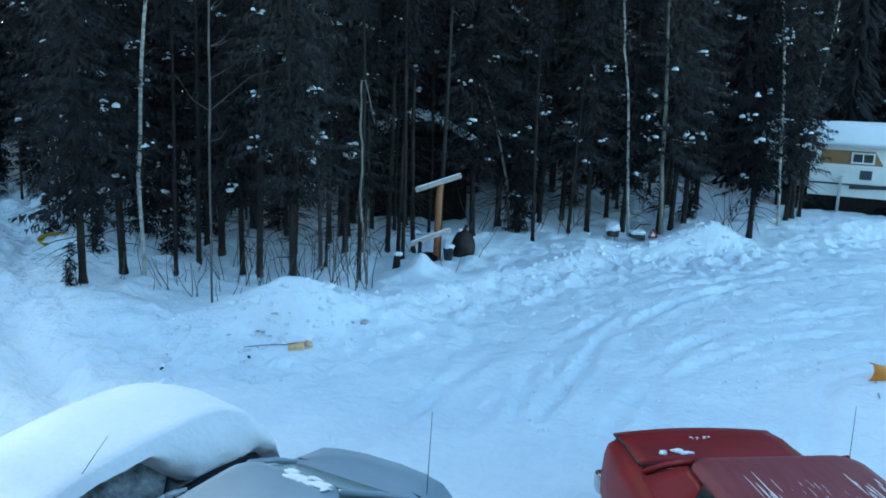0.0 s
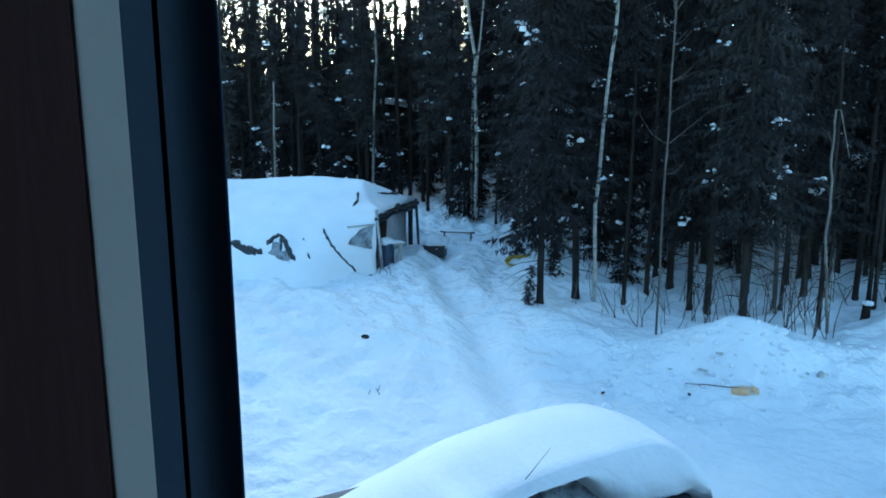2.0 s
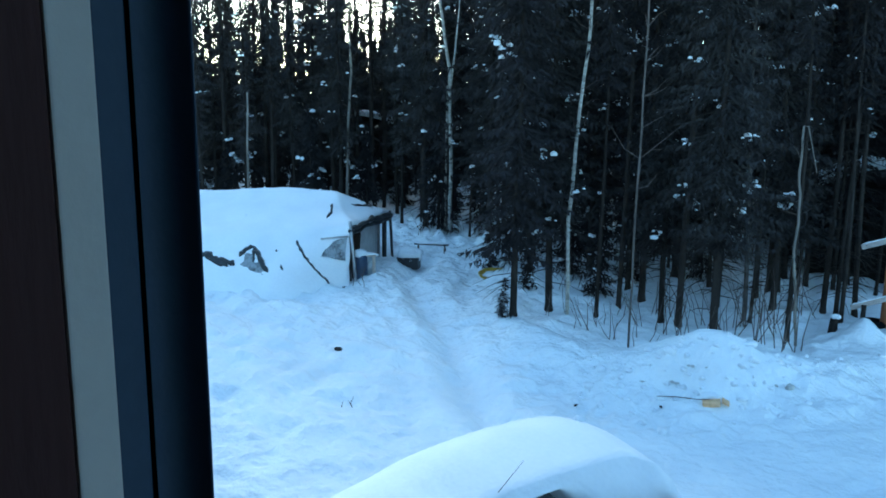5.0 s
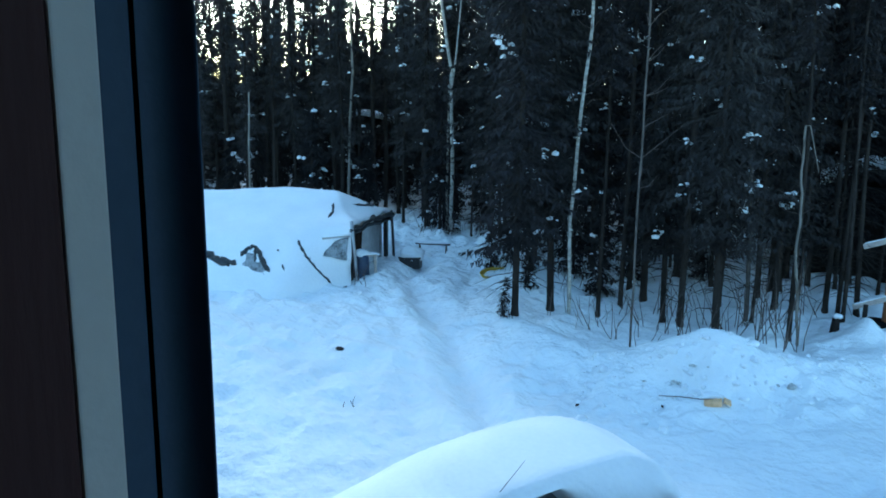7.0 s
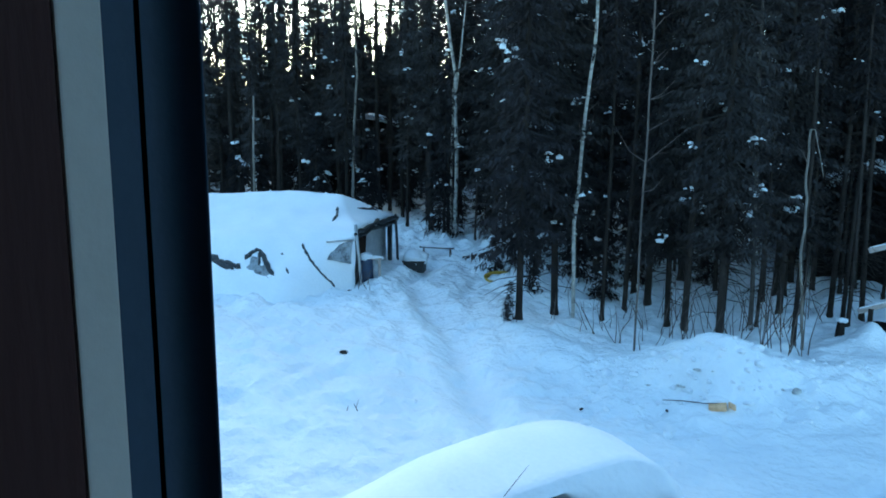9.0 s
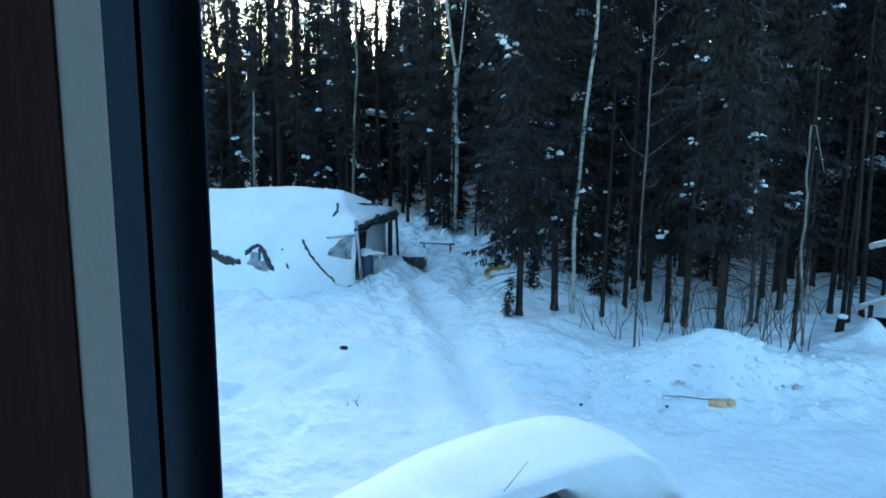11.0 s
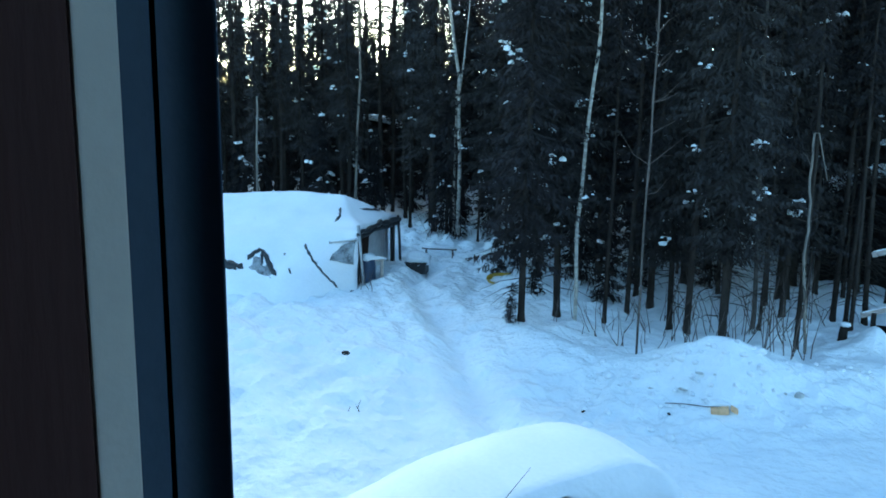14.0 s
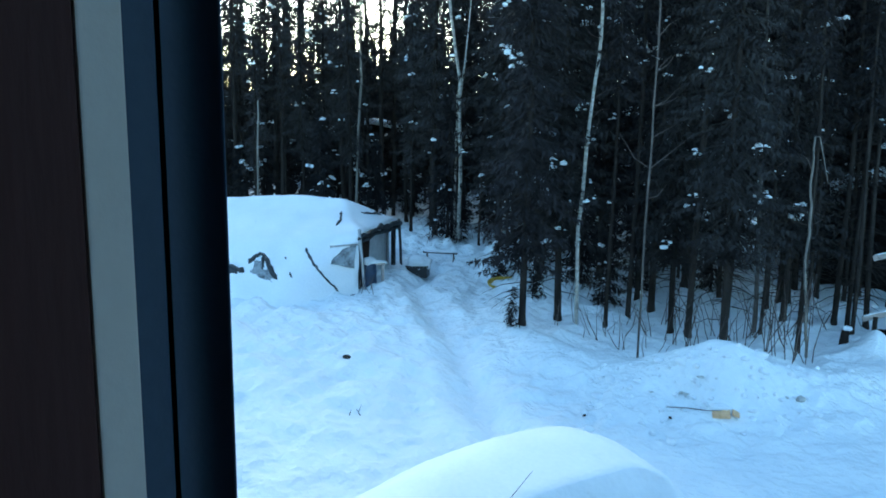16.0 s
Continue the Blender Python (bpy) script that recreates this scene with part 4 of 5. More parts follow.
    tube("wood", [(0, 0, -0.1), (0.01, 0, 0.15), (0.02, 0, 0.26)], [0.09, 0.075, 0.07], BARK, s)
    snow_cap(s, (0.02, 0, 0.28), (0.09, 0.09, 0.05), 37)
    tagged(s, "short dark stump capped with snow", "stump")


board_post()


def chest():
    t = at_ground(new("barbecue"), 4.0, 19.3, 15)
    t.scale = (0.75, 0.75, 0.75)
    part("bowl", boxed((0.34, 0.3, 0.24), (0, 0, 0.3), bevel=0.06, seg=3), BLACK, t)
    for x in (-0.12, 0.12):
        for y in (-0.1, 0.1):
            tube("leg", [(x * 1.3, y * 1.3, -0.15), (x, y, 0.22)], 0.014, METAL, t)
    snow_cap(t, (0, 0, 0.45), (0.24, 0.22, 0.17), 38)
    tagged(t, "small black barbecue under a round cap of snow", "barbecue")
    s = at_ground(new("warning_triangle"), 4.95, 19.2, 20)
    tri = [Vector((0.13 * math.cos(a), 0, 0.12 + 0.13 * math.sin(a))) for a in (1.571, 3.665, 5.760)]
    ch = [tube_data([tri[i], tri[(i + 1) % 3]], [0.028, 0.028], 6) for i in range(3)]
    link_mesh("frame", pydata("frame", *join(ch), smooth=True), TAIL_RED, s, "red plastic frame")
    part("inner_panel", boxed((0.13, 0.012, 0.11), (0, 0, 0.1), bevel=0.004), WHITE_PANEL, s)
    tagged(s, "small red and white triangle stuck in the snow", "sign")
    c = at_ground(new("garden_cart"), 4.55, 19.15, -10)
    tube("handle", [(-0.2, 0, 0.1), (0.05, 0, 0.4), (0.3, 0, 0.42)], 0.016, BLACK, c)
    part("tray", boxed((0.4, 0.25, 0.12), (0, 0, 0.12), (0, 10, 0), 0.03), BLACK, c)
    snow_cap(c, (0, 0, 0.2), (0.2, 0.14, 0.08), 39)
    tagged(c, "small dark cart half buried in snow", "cart")


chest()


def small_litter():
    t = at_ground(new("cardboard_piece"), -2.15, 11.15, 12, -0.03)
    part("sheet", boxed((0.24, 0.16, 0.09), (0, 0, 0.03), (12, -8, 0), 0.02), STRAW, t)
    part("flap", boxed((0.1, 0.18, 0.03), (0.19, 0, 0.05), (0, 25, 0), 0.006), STRAW, t)
    snow_cap(t, (-0.02, 0.08, 0.09), (0.14, 0.09, 0.05), 41)
    tagged(t, "straw-coloured cardboard piece lying on the snow", "cardboard")
    s = at_ground(new("stick"), -2.55, 11.03, 8, 0.02)
    tube("wood", [(-0.32, 0, 0), (-0.05, 0.02, 0.02), (0.25, 0.0, 0.03), (0.42, 0.03, 0.05)], [0.005, 0.008, 0.007, 0.004], TWIG, s)
    tagged(s, "thin dark stick lying on the snow", "stick")
    o = at_ground(new("plastic_scoop"), 6.0, 10.62, -30, 0.03)
    o.scale = (0.8, 0.8, 0.8)
    rings = []
    for k in range(9):
        a = radians(-20 + 170 * k / 8)
        y, z = -0.16 * math.cos(a), 0.17 + 0.16 * math.sin(a) - 0.12
        n = Vector((0, -math.cos(a), math.sin(a))) * 0.012
        w = 0.21 * (1 - 0.18 * (k / 8) ** 2)
        rings.append([(-w, y, z), (-w * 0.6, y, z - 0.012), (0, y, z - 0.016), (w * 0.6, y, z - 0.012), (w, y, z), (w, y + n.y, z + n.z), (0, y + n.y, z + n.z - 0.016), (-w, y + n.y, z + n.z)])
    sc = loft("pan", rings, ORANGE, o)
    sc.rotation_euler = (radians(30), radians(12), radians(35))
    tube("handle", [(0, -0.3, 0.0), (0.05, -0.7, -0.02), (0.1, -1.1, 0.0)], 0.016, METAL, o)
    tagged(o, "orange plastic snow scoop lying on a snow heap", "scoop")
    for i, (x, y) in enumerate([(-7.78, 10.04), (-1.25, 12.0), (-3.84, 10.36), (-2.78, 10.89)]):
        l = at_ground(new("dirt_clod"), x, y, 40 * i)
        link_mesh("clod", pydata("clod", *lump_data(random.Random(60 + i), (0, 0, 0.02), (0.075, 0.05, 0.05) if i < 2 else (0.045, 0.02, 0.015), 2), smooth=True), BARK if i != 1 else SNOW_DIRTY, l)
        tagged(l, "dark clod of dirt on the snow", "clod", "dirt clods")


small_litter()


def dirty_heap(x, y, n, seed):
    r = random.Random(seed)
    ch = [lump_data(r, (r.uniform(-0.22, 0.22), r.uniform(-0.12, 0.12), r.uniform(-0.02, 0.0)), (r.uniform(0.02, 0.06), r.uniform(0.02, 0.04), r.uniform(0.012, 0.025)), 2) for _ in range(n)]
    ob = link_mesh("dirty_snow", pydata("dirty_snow", *join(ch), smooth=True), SNOW_DIRTY)
    ob.location = (x, y, ground_z(x, y))
    tagged(ob, "grubby broken snow lumps on the ploughed bank", "snow", "dirty snow", kind="stuff")


for i, (x, y, n) in enumerate([(-2.75, 11.5, 7), (-1.52, 11.68, 6), (-2.45, 11.62, 5), (-3.16, 11.4, 3), (-1.28, 12.02, 2)]):
    dirty_heap(x, y, n, 300 + i)


def snow_chunks():
    r = random.Random(55)
    ch = []
    for _ in range(420):
        x = r.uniform(-4.2, 7.5)
        y = edge_y(x) - abs(r.gauss(0.3, 0.75)) - 0.1
        g = r.uniform(0.02, 0.055) * (1.6 if r.random() < 0.15 else 1)
        ch.append(lump_data(r, (x, y, ground_z(x, y) + g * 0.15), (g * r.uniform(0.8, 1.6), g * r.uniform(0.8, 1.4), g * r.uniform(0.6, 1.0)), 1))
    for _ in range(160):
        x, y = r.uniform(1.0, 7.0), r.uniform(8.5, 15.0)
        g = r.uniform(0.012, 0.035)
        ch.append(lump_data(r, (x, y, ground_z(x, y)), (g * 1.3, g * 1.2, g), 1))
    tagged(link_mesh("snow_chunks", pydata("snow_chunks", *join(ch), smooth=True), SNOW), "broken chunks of snow along the ploughed bank", "snow", kind="stuff")


snow_chunks()


# ---------------------------------------------------------------- camper and far roofs
def camper():
    t = tagged(new("camper"), "white and tan truck camper under a thick slab of snow", "camper")
    t.matrix_basis = pose(11.16, 25.2, -0.08, 0, 0, -24)
    def prism(name, pts, y0, y1, m, label=""):
        bm = bmesh.new()
        a = [bm.verts.new((x, y0, z)) for x, z in pts]
        b = [bm.verts.new((x, y1, z)) for x, z in pts]
        n = len(pts)
        bm.faces.new(a)
        bm.faces.new(b[::-1])
        for i in range(n):
            bm.faces.new((a[i], b[i], b[(i + 1) % n], a[(i + 1) % n]))
        bmesh.ops.recalc_face_normals(bm, faces=bm.faces)
        bmesh.ops.bevel(bm, geom=list(bm.edges), offset=0.02, segments=2, affect='EDGES')
        return part(name, bm, m, t, label)
    body = prism("body", [(0, 0.85), (3.4, 0.85), (3.4, 2.4), (-1.3, 2.4), (-1.3, 1.8), (0, 1.8)], 0, 2.1, WHITE_PANEL, "white ribbed siding")
    for z in (1.02, 1.4, 1.62):
        part("rib", boxed((3.3, 0.012, 0.012), (1.68, -0.006, z), bevel=0.003), WHITE_PANEL, body)
    prism("tan_band", [(0.25, 1.82), (2.05, 1.82), (1.75, 2.28), (0.25, 2.28)], -0.012, 0.03, TAN_PANEL, "tan band along the upper side")
    def window(x0, x1, z0, z1, split):
        f = part("window", boxed((x1 - x0 + 0.08, 0.04, z1 - z0 + 0.08), ((x0 + x1) / 2, -0.02, (z0 + z1) / 2), bevel=0.015), WHITE_PANEL, t, "small framed window")
        n = 2 if split else 1
        w = (x1 - x0) / n
        for i in range(n):
            part("pane", boxed((w - 0.03, 0.02, z1 - z0 - 0.02), (x0 + w * (i + 0.5), -0.036, (z0 + z1) / 2), bevel=0.006), CAR_GLASS, f)
    window(1.15, 1.72, 1.92, 2.18, True)
    window(1.38, 1.75, 1.40, 1.70, False)
    window(-0.15, 0.15, 1.95, 2.2, False)
    part("rail", boxed((3.3, 0.05, 0.05), (1.7, -0.05, 1.24), bevel=0.01), BLACK, t, "dark rail along the side")
    part("awning_roll", boxed((1.2, 0.1, 0.12), (1.75, -0.1, 1.2), (0, -3, 0), 0.03), BLACK, t)
    part("post", boxed((0.08, 0.08, 1.1), (0.9, -0.12, 0.95), bevel=0.012), METAL, t)
    part("flatbed", boxed((4.2, 2.0, 0.5), (1.2, 1.0, 0.6), bevel=0.03), DARK_WALL, t, "dark flatbed under the camper")
    part("skirt", boxed((3.9, 0.08, 0.42), (1.3, 0.05, 0.25), bevel=0.01), DARK_WALL, t)
    for x in (0.3, 2.2):
        tube("wheel", [(x, 0.0, 0.32), (x, 0.22, 0.32)], 0.33, RUBBER, t, sides=18)
    def top(u, v):
        x, y = -1.65 + 5.4 * u, -0.25 + 2.5 * v
        e = min(u * 5.4, (1 - u) * 5.4, v * 2.5, (1 - v) * 2.5)
        z = 2.55 + 0.52 * smooth01(-0.05, 0.28, e) + 0.04 * N(x, y, 1.2, 8)
        return (x, y, z)
    sheet("snow_slab", top, 44, 22, SNOW, t, "thick slab of snow on the roof", 0.2)


camper()


def far_shed(x, y, turn, w, d, h, label, roof_w=0.25, wall=DARK_WALL):
    t = tagged(new("far_shed"), label, "shed", "sheds in the wood")
    t.matrix_basis = pose(x, y, 0.2, 0, 0, turn)
    part("plank_wall", boxed((w, d, h), (0, 0, h / 2), bevel=0.02), wall, t, "dark plank walls")
    def roof(u, v):
        a = (u - 0.5) * (w + 2 * roof_w)
        b = (v - 0.5) * (d + 2 * roof_w)
        return (a, b, h + 0.65 * (1 - abs(2 * u - 1) ** 1.5) + 0.05 * N(a, b, 1.3, x))
    sheet("roof_snow", roof, 24, 14, SNOW, t, "snow lying on the roof", 0.22)
    part("door", boxed((0.8, 0.05, h * 0.85), (0, -d / 2 - 0.02, h * 0.43), bevel=0.01), DARK_WALL, t)


far_shed(-0.9, 22.0, 8, 2.5, 1.8, 2.25, "dark plank shed with a snowy roof among the spruces")
far_shed(-22.0, 30.5, 30, 4.2, 4.0, 3.3, "dark cabin deep in the wood, snow on its roof")


# ---------------------------------------------------------------- cars, parked nose to the house
def rrect(xh, y0, y1, r, z, n=5, bow=0.0):
    pts = []
    for cx, cy, a0 in ((xh - r, y1 - r, 0), (-xh + r, y1 - r, 90), (-xh + r, y0 + r, 180), (xh - r, y0 + r, 270)):
        for k in range(n):
            a = radians(a0 + 90 * k / (n - 1))
            x, y = cx + r * math.cos(a), cy + r * math.sin(a)
            pts.append((x, y + (bow * (1 - (x / xh) ** 2) * (1 if y > (y0 + y1) / 2 else -1)), z))
    return pts


def sedan(label, paint, glass, W=1.76, L=4.6, H=1.42, roof_h=0.56, roof_r=0.85, deck_y=1.5, wide_pillar=False, lid_seam=True, antenna=None, front=0.0, mirrors=True, roof_paint=None):
    """A sedan, its tail towards +y. Returns the thing at the origin."""
    t = new("car")
    hw = W / 2
    rear = L / 2
    st = [(-rear, 0.86, 0.42, 0.60), (-rear + 0.12, 0.95, 0.28, 0.70), (-1.75, 0.99, 0.22, 0.80), (-1.2, 1.0, 0.2, 0.88), (-0.85, 1.0, 0.2, 0.93), (0, 1.0, 0.2, 0.94), (1.0, 1.0, 0.2, 0.96), (deck_y, 0.99, 0.22, 0.985), (rear - 0.35, 0.97, 0.25, 0.97), (rear - 0.10, 0.94, 0.3, 0.94), (rear, 0.90, 0.36, 0.84), (rear + 0.02, 0.86, 0.42, 0.62)]
    rings = []
    for y, k, zb, zt in st:
        w = hw * k
        half = [(w * 0.9, zb), (w, zb + 0.12), (w, (zb + zt) / 2), (w * 0.985, zt - 0.14), (w * 0.95, zt - 0.05), (w * 0.86, zt - 0.008), (w * 0.6, zt + 0.012), (w * 0.25, zt + 0.02)]
        rings.append([(x, y + (0.10 * (1 - (x / hw) ** 2) if y > rear - 0.5 else 0), z) for x, z in half] + [(-x, y + (0.10 * (1 - (x / hw) ** 2) if y > rear - 0.5 else 0), z) for x, z in half[::-1]])
    loft("body", rings, paint, t)
    bz = 0.95
    yb0, yb1 = -0.95 + front, deck_y + 0.03
    yt0, yt1 = -0.3 + front, roof_r
    cab = []
    for s, e in ((0, 0), (0.35, 0.38), (0.7, 0.73), (1, 1)):
        cab.append(rrect(hw * 0.86 + (roof_h - hw * 0.86) * e, yb0 + (yt0 - yb0) * s, yb1 + (yt1 - yb1) * s, 0.13, bz + (H - 0.05 - bz) * s, bow=0.07))
    loft("cabin_glass", cab, glass, t, "dark car glass")
    roof = [rrect(roof_h + 0.012, yt0 - 0.03, yt1 + 0.04, 0.15, H - 0.065, bow=0.07), rrect(roof_h + 0.005, yt0, yt1 + 0.02, 0.15, H - 0.035, bow=0.07), rrect(roof_h - 0.07, yt0 + 0.08, yt1 - 0.06, 0.15, H - 0.008, bow=0.06), rrect(roof_h * 0.6, yt0 + 0.22, yt1 - 0.2, 0.12, H + 0.012, bow=0.05), rrect(roof_h * 0.3, yt0 + 0.36, yt1 - 0.33, 0.08, H + 0.02, bow=0.03)]
    loft("roof", roof, roof_paint or paint, t)
    # pillars laid on the glass
    def side_pt(sx, y_low, y_top, s):
        e = s
        return Vector((sx * (hw * 0.86 + (roof_h - hw * 0.86) * e + 0.008), y_low + (y_top - y_low) * s, bz - 0.01 + (H - 0.06 - bz) * s))
    def pillar(sx, a_low, a_top, b_low, b_top):
        sheet("pillar", lambda u, v: side_pt(sx, a_low + (b_low - a_low) * u, a_top + (b_top - a_top) * u, v), 4, 6, paint, t, thick=0.012)
    for sx in (-1, 1):
        pillar(sx, yb0 + 0.02, yt0 - 0.02, yb0 + 0.14, yt0 + 0.07)
        pillar(sx, 0.22 + front * 0.4, 0.2 + front * 0.4, 0.31 + front * 0.4, 0.27 + front * 0.4)
        if wide_pillar:
            pillar(sx, 0.78, yt1 - 0.28, yb1 - 0.06, yt1)
        else:
            pillar(sx, 1.05, yt1 - 0.12, yb1 - 0.08, yt1)
        tube("corner_post", [(sx * (hw * 0.86 - 0.04), yb1 + 0.0, bz), (sx * (hw * 0.82 + (roof_h - hw * 0.82) * 0.5 - 0.03), (yb1 + yt1) / 2 + 0.01, (bz + H) / 2), (sx * (roof_h - 0.05), yt1 + 0.02, H - 0.05)], 0.026, paint, t)
        if mirrors:
            part("mirror", boxed((0.2, 0.1, 0.13), (sx * (hw + 0.08), -0.72, 0.98), bevel=0.035, seg=3), paint, t)
        part("tail_lamp", boxed((0.34, 0.1, 0.16), (sx * (hw * 0.9 - 0.2), rear + 0.02, 0.72), (0, 0, -sx * 9), 0.03), TAIL_RED, t, "dark red tail lamp")
        part("head_lamp", boxed((0.3, 0.08, 0.12), (sx * (hw * 0.86 - 0.2), -rear + 0.02, 0.6), bevel=0.03), CHROME, t)
        for y in (-1.4, 1.32):
            wl = tube("wheel", [(sx * (hw - 0.21), y, 0.31), (sx * (hw - 0.19), y, 0.31), (sx * (hw - 0.02), y, 0.31), (sx * (hw + 0.005), y, 0.31)], [0.27, 0.31, 0.31, 0.27], RUBBER, t, "black tyre on a steel rim", 20)
            tube("rim", [(sx * (hw - 0.05), y, 0.31), (sx * (hw + 0.012), y, 0.31)], [0.19, 0.17], METAL, wl, "", 16)
    tube("screen_seal", [(hw * 0.80 * k / 8, yb1 + 0.02 + 0.07 * (1 - (k / 8) ** 2), bz + 0.03) for k in range(-8, 9)], 0.009, RUBBER, t, "black rubber seal of the rear screen", 5)
    if lid_seam:
        def deck(off, grow):
            def f(u, v):
                x = (2 * u - 1) * (hw * 0.80 + grow)
                y0, y1 = deck_y + 0.10 - grow, rear - 0.03 + grow
                y = y0 + (y1 - y0) * v + 0.09 * (1 - (x / hw) ** 2) * v
                return (x, y, 1.005 - 0.02 * (x / hw) ** 2 - 0.045 * smooth01(0.55, 1.0, v) + off)
            return f
        sheet("lid_seam", deck(0.003, 0.012), 14, 8, BLACK, t, thick=0.02)
        sheet("trunk_lid", deck(0.009, 0.0), 14, 8, paint, t, thick=0.02)
    part("bumper", boxed((W * 0.95, 0.16, 0.2), (0, rear + 0.03, 0.45), bevel=0.05, seg=3), paint if not wide_pillar else CHROME, t)
    part("bumper", boxed((W * 0.93, 0.16, 0.2), (0, -rear - 0.03, 0.42), bevel=0.05, seg=3), paint if not wide_pillar else CHROME, t)
    if antenna:
        ax, ay, lx, ly = antenna
        tube("antenna", [(ax, ay, 0.9), (ax + lx, ay + ly, 1.68)], [0.004, 0.002], BLACK, t, "thin whip aerial", 5)
    return tagged(t, label, "car", "parked cars")


red = sedan("red sedan with frost streaks on its roof, parked in snow", RED_PAINT, CAR_GLASS, W=1.84, L=4.7, H=1.43, roof_h=0.66, roof_r=0.95, deck_y=1.58, wide_pillar=True, antenna=(0.8, 1.2, 0.02, 0.05), roof_paint=RED_FROST)
red.matrix_basis = pose(2.62, 4.68, 0.02, 0, 0, 7)
rng = random.Random(77)
fr = []
for k in range(90):
    x = -0.42 + 1.05 * (k + rng.random()) / 90
    y = rng.uniform(-0.2, 0.5)
    fr.append(lump_data(rng, (x, y, 1.449 - 0.02 * abs(x) ** 2), (rng.uniform(0.002, 0.006), rng.uniform(0.04, 0.2), 0.0015), 1))
tagged(link_mesh("frost", pydata("frost", *join(fr), smooth=True), SNOW, red, "streaks of frost on the roof"), kind="stuff")
fr = [lump_data(rng, (-0.37 + rng.uniform(-0.13, 0.13), 1.83 + rng.uniform(-0.05, 0.05), 1.016), (rng.uniform(0.02, 0.07), rng.uniform(0.015, 0.04), 0.012), 1) for _ in range(12)]
tagged(link_mesh("snow_patch", pydata("snow_patch", *join(fr), smooth=True), SNOW, red, "thin snow left on the trunk lid"), kind="stuff")
fr = [lump_data(rng, (-0.01 + rng.uniform(-0.10, 0.10), 2.12 + rng.uniform(-0.04, 0.04), 1.003), (rng.uniform(0.02, 0.06), rng.uniform(0.015, 0.03), 0.012), 1) for _ in range(8)]
tagged(link_mesh("snow_patch", pydata("snow_patch", *join(fr), smooth=True), SNOW, red, "thin snow left on the trunk lid"), kind="stuff")

silver = sedan("silver sedan with clean roof parked between other cars", SILVER_PAINT, GREEN_GLASS, W=1.50, L=3.75, H=1.40, roof_h=0.46, roof_r=0.62, deck_y=1.40, lid_seam=False, antenna=(0.60, 1.55, 0.04, -0.02))
silver.matrix_basis = pose(-1.355, 4.75, -0.06, 0, 0, -28)

fr = [lump_data(rng, (-0.05 + 0.42 * rng.random(), 0.60 + rng.uniform(-0.05, 0.04), 1.398), (rng.uniform(0.02, 0.07), rng.uniform(0.012, 0.04), 0.008), 2) for _ in range(26)]
tagged(link_mesh("snow_patch", pydata("snow_patch", *join(fr), smooth=True), SNOW, silver, "thin snow along the roof's rear edge"), kind="stuff")

buried = sedan("station wagon buried under deep snow, frosted windows showing", DARK_PAINT, FROSTED, W=1.70, L=4.3, H=1.28, roof_h=0.54, roof_r=1.46, deck_y=1.72, lid_seam=False, front=0.75, mirrors=False)
buried.matrix_basis = pose(-3.28, 5.04, -0.04, 0, 0, -30)


def lerp_at(table, v):
    """Piecewise-linear value of a small table of pairs."""
    for (a, p), (b, q) in zip(table, table[1:]):
        if v <= b:
            return p + (q - p) * min(max((v - a) / (b - a), 0), 1)
    return table[-1][1]


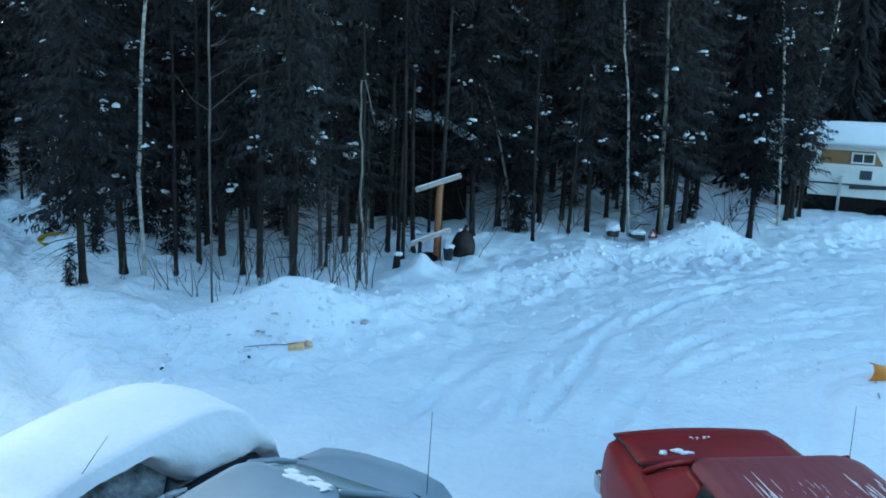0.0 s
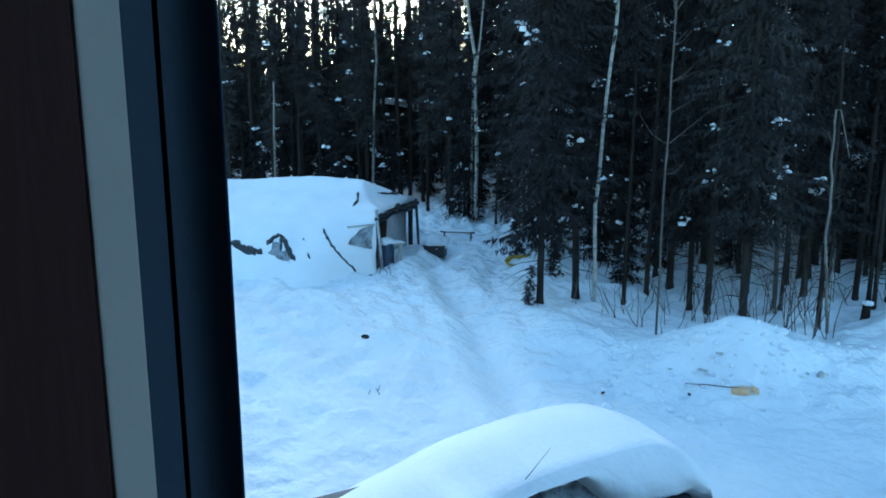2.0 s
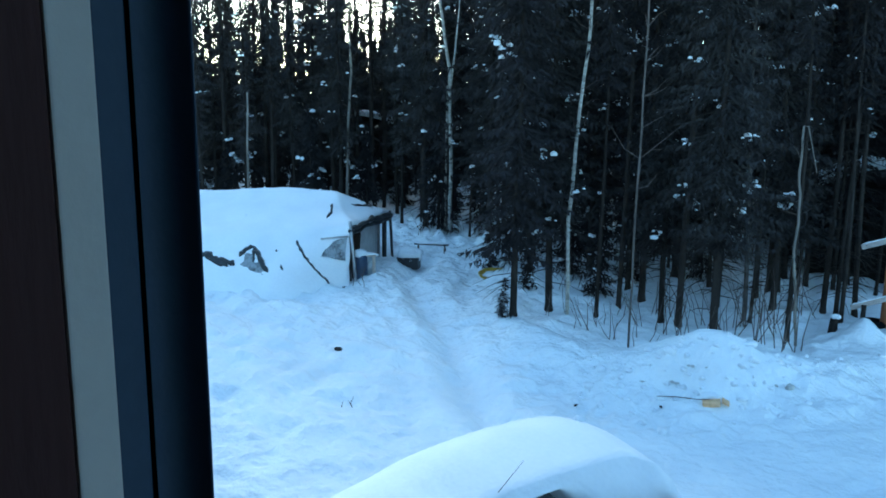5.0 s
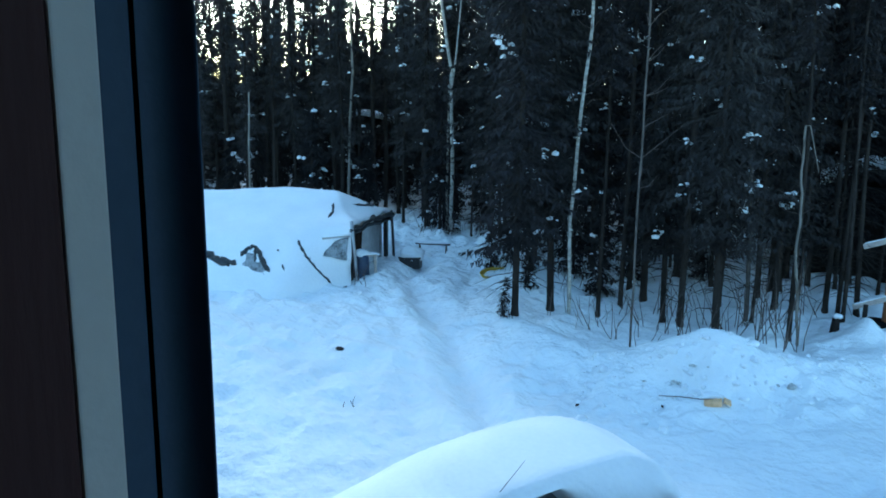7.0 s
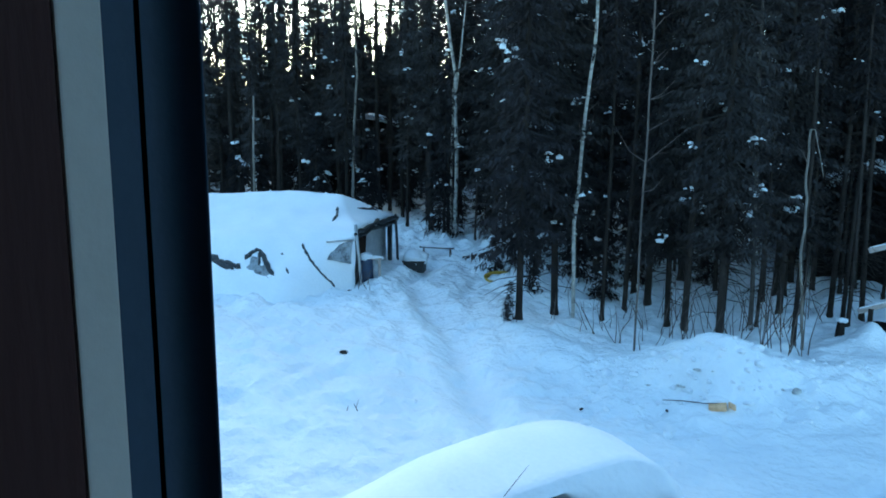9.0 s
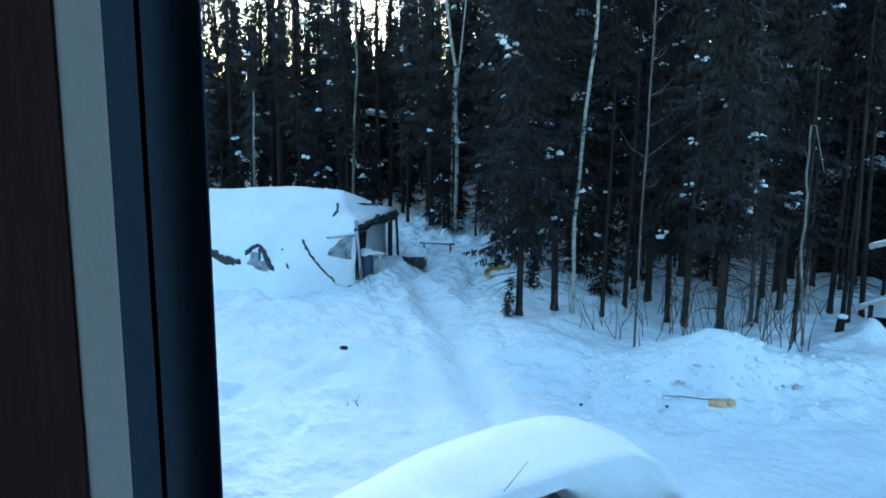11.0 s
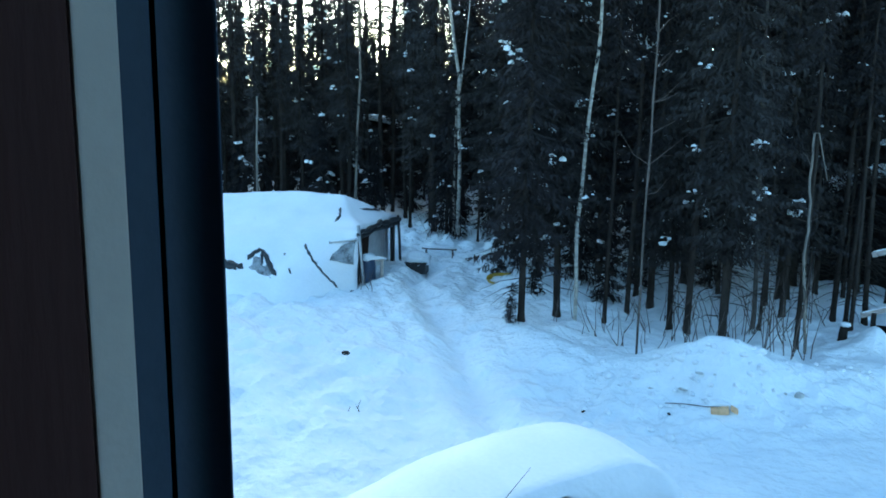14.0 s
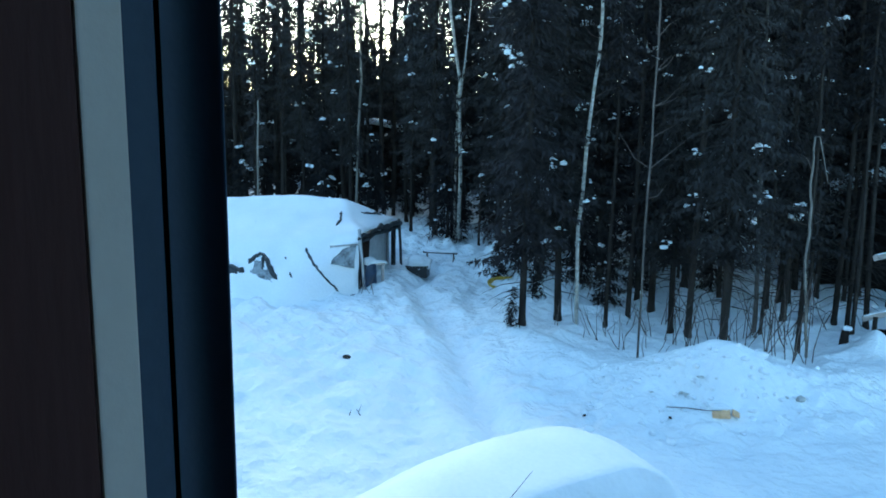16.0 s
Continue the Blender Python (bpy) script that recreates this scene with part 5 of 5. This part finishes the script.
def car_snow():
    TOP = [(-2.2, 0.72), (-2.0, 0.96), (-0.8, 1.08), (0.35, 1.42), (0.6, 1.465), (1.2, 1.495), (1.6, 1.50), (1.8, 1.48), (1.98, 1.41), (2.12, 1.25), (2.24, 0.95)]
    FOOT_Z = [(-2.2, 0.62), (-0.9, 0.88), (-0.35, 1.10), (-0.1, 1.27), (0.6, 1.28), (1.0, 1.30), (1.07, 1.22), (1.2, 1.09), (1.32, 1.05), (1.95, 1.06), (2.12, 0.98), (2.24, 0.80)]
    FOOT_X = [(-2.2, 0.7), (-0.9, 0.86), (-0.35, 0.74), (-0.1, 0.615), (1.0, 0.615), (1.2, 0.72), (1.32, 0.83), (2.02, 0.90), (2.14, 0.88), (2.24, 0.78)]
    rings = []
    n = 150
    for k in range(n + 1):
        y = -2.2 + 4.44 * k / n
        top = lerp_at(TOP, y) + 0.02 * N(y, 0, 0.9, 2)
        fx, fz = lerp_at(FOOT_X, y), lerp_at(FOOT_Z, y)
        fz += 0.020 * N(y, 5, 7.0, 2) + 0.014 * N(y, 9, 17.0, 2)
        tail = smooth01(1.7, 2.15, y)
        cx = 0.67 + 0.06 * smooth01(0.3, -0.9, y) + 0.17 * tail
        cz = max(top - 0.07, fz + 0.03)
        ring = []
        for j in range(12):                      # the bare side, from its ragged foot up to the crease
            q = j / 11
            bulge = 0.05 * math.sin(math.pi * q)
            x, z = fx + (cx + 0.02 - fx) * q + bulge, fz + (cz - 0.07 - fz) * q
            ring.append((x + 0.018 * N(y * 1.0, z * 1.5, 6.0, 1) * (1 - q), y, z))
        for a in (25, 50, 75):                   # the rounded crease
            ring.append((cx + 0.03 - 0.10 * math.sin(radians(a)) * 0.8, y, cz - 0.07 + 0.07 * math.sin(radians(a))))
        lx, lz = -0.82, top - 0.28 - 0.08 * (1 - smooth01(0.0, 1.4, y))
        for j in range(1, 15):                   # the domed top, sloping to the drifted side
            q = j / 14
            x = (cx - 0.06) + (lx - cx + 0.06) * q
            z = cz + (top - cz) * math.sin(math.pi * min(q / 0.7, 1) * 0.5) if q < 0.35 else top - (top - lz) * ((q - 0.35) / 0.65) ** 2 - (top - cz) * (1 - math.sin(math.pi * 0.25)) * (1 - (q - 0.35) / 0.65) ** 3
            ring.append((x, y, z + 0.008 * N(x, y, 2.2, 4)))
        for q in (0.35, 0.7, 1.0):
            ring.append((lx - 0.30 * q, y, lz - (lz - 0.5) * q ** 2.4))
        ring += [(-0.5, y, 0.55), (0.3, y, fz - 0.2), (fx - 0.08, y, fz - 0.05), (fx - 0.04, y, fz - 0.012)]
        rings.append(ring)
    loft("snow_blanket", rings, SNOW, buried, "smooth deep blanket of snow")
    # frost and snow lying along the door's ledge below the window
    r = random.Random(91)
    ch = [lump_data(r, (0.755 + r.uniform(-0.02, 0.02), -0.4 + 1.62 * i / 40, 0.965 + r.uniform(-0.012, 0.012)), (r.uniform(0.02, 0.045), r.uniform(0.04, 0.09), r.uniform(0.01, 0.025)), 1) for i in range(41)]
    link_mesh("ledge_snow", pydata("ledge_snow", *join(ch), smooth=True), SNOW, buried, "line of snow along the door ledge")


car_snow()
tube("antenna", [(0.64, 0.47, 1.40), (0.69, 0.66, 1.63)], [0.003, 0.0015], BLACK, buried, "thin whip aerial", 5)
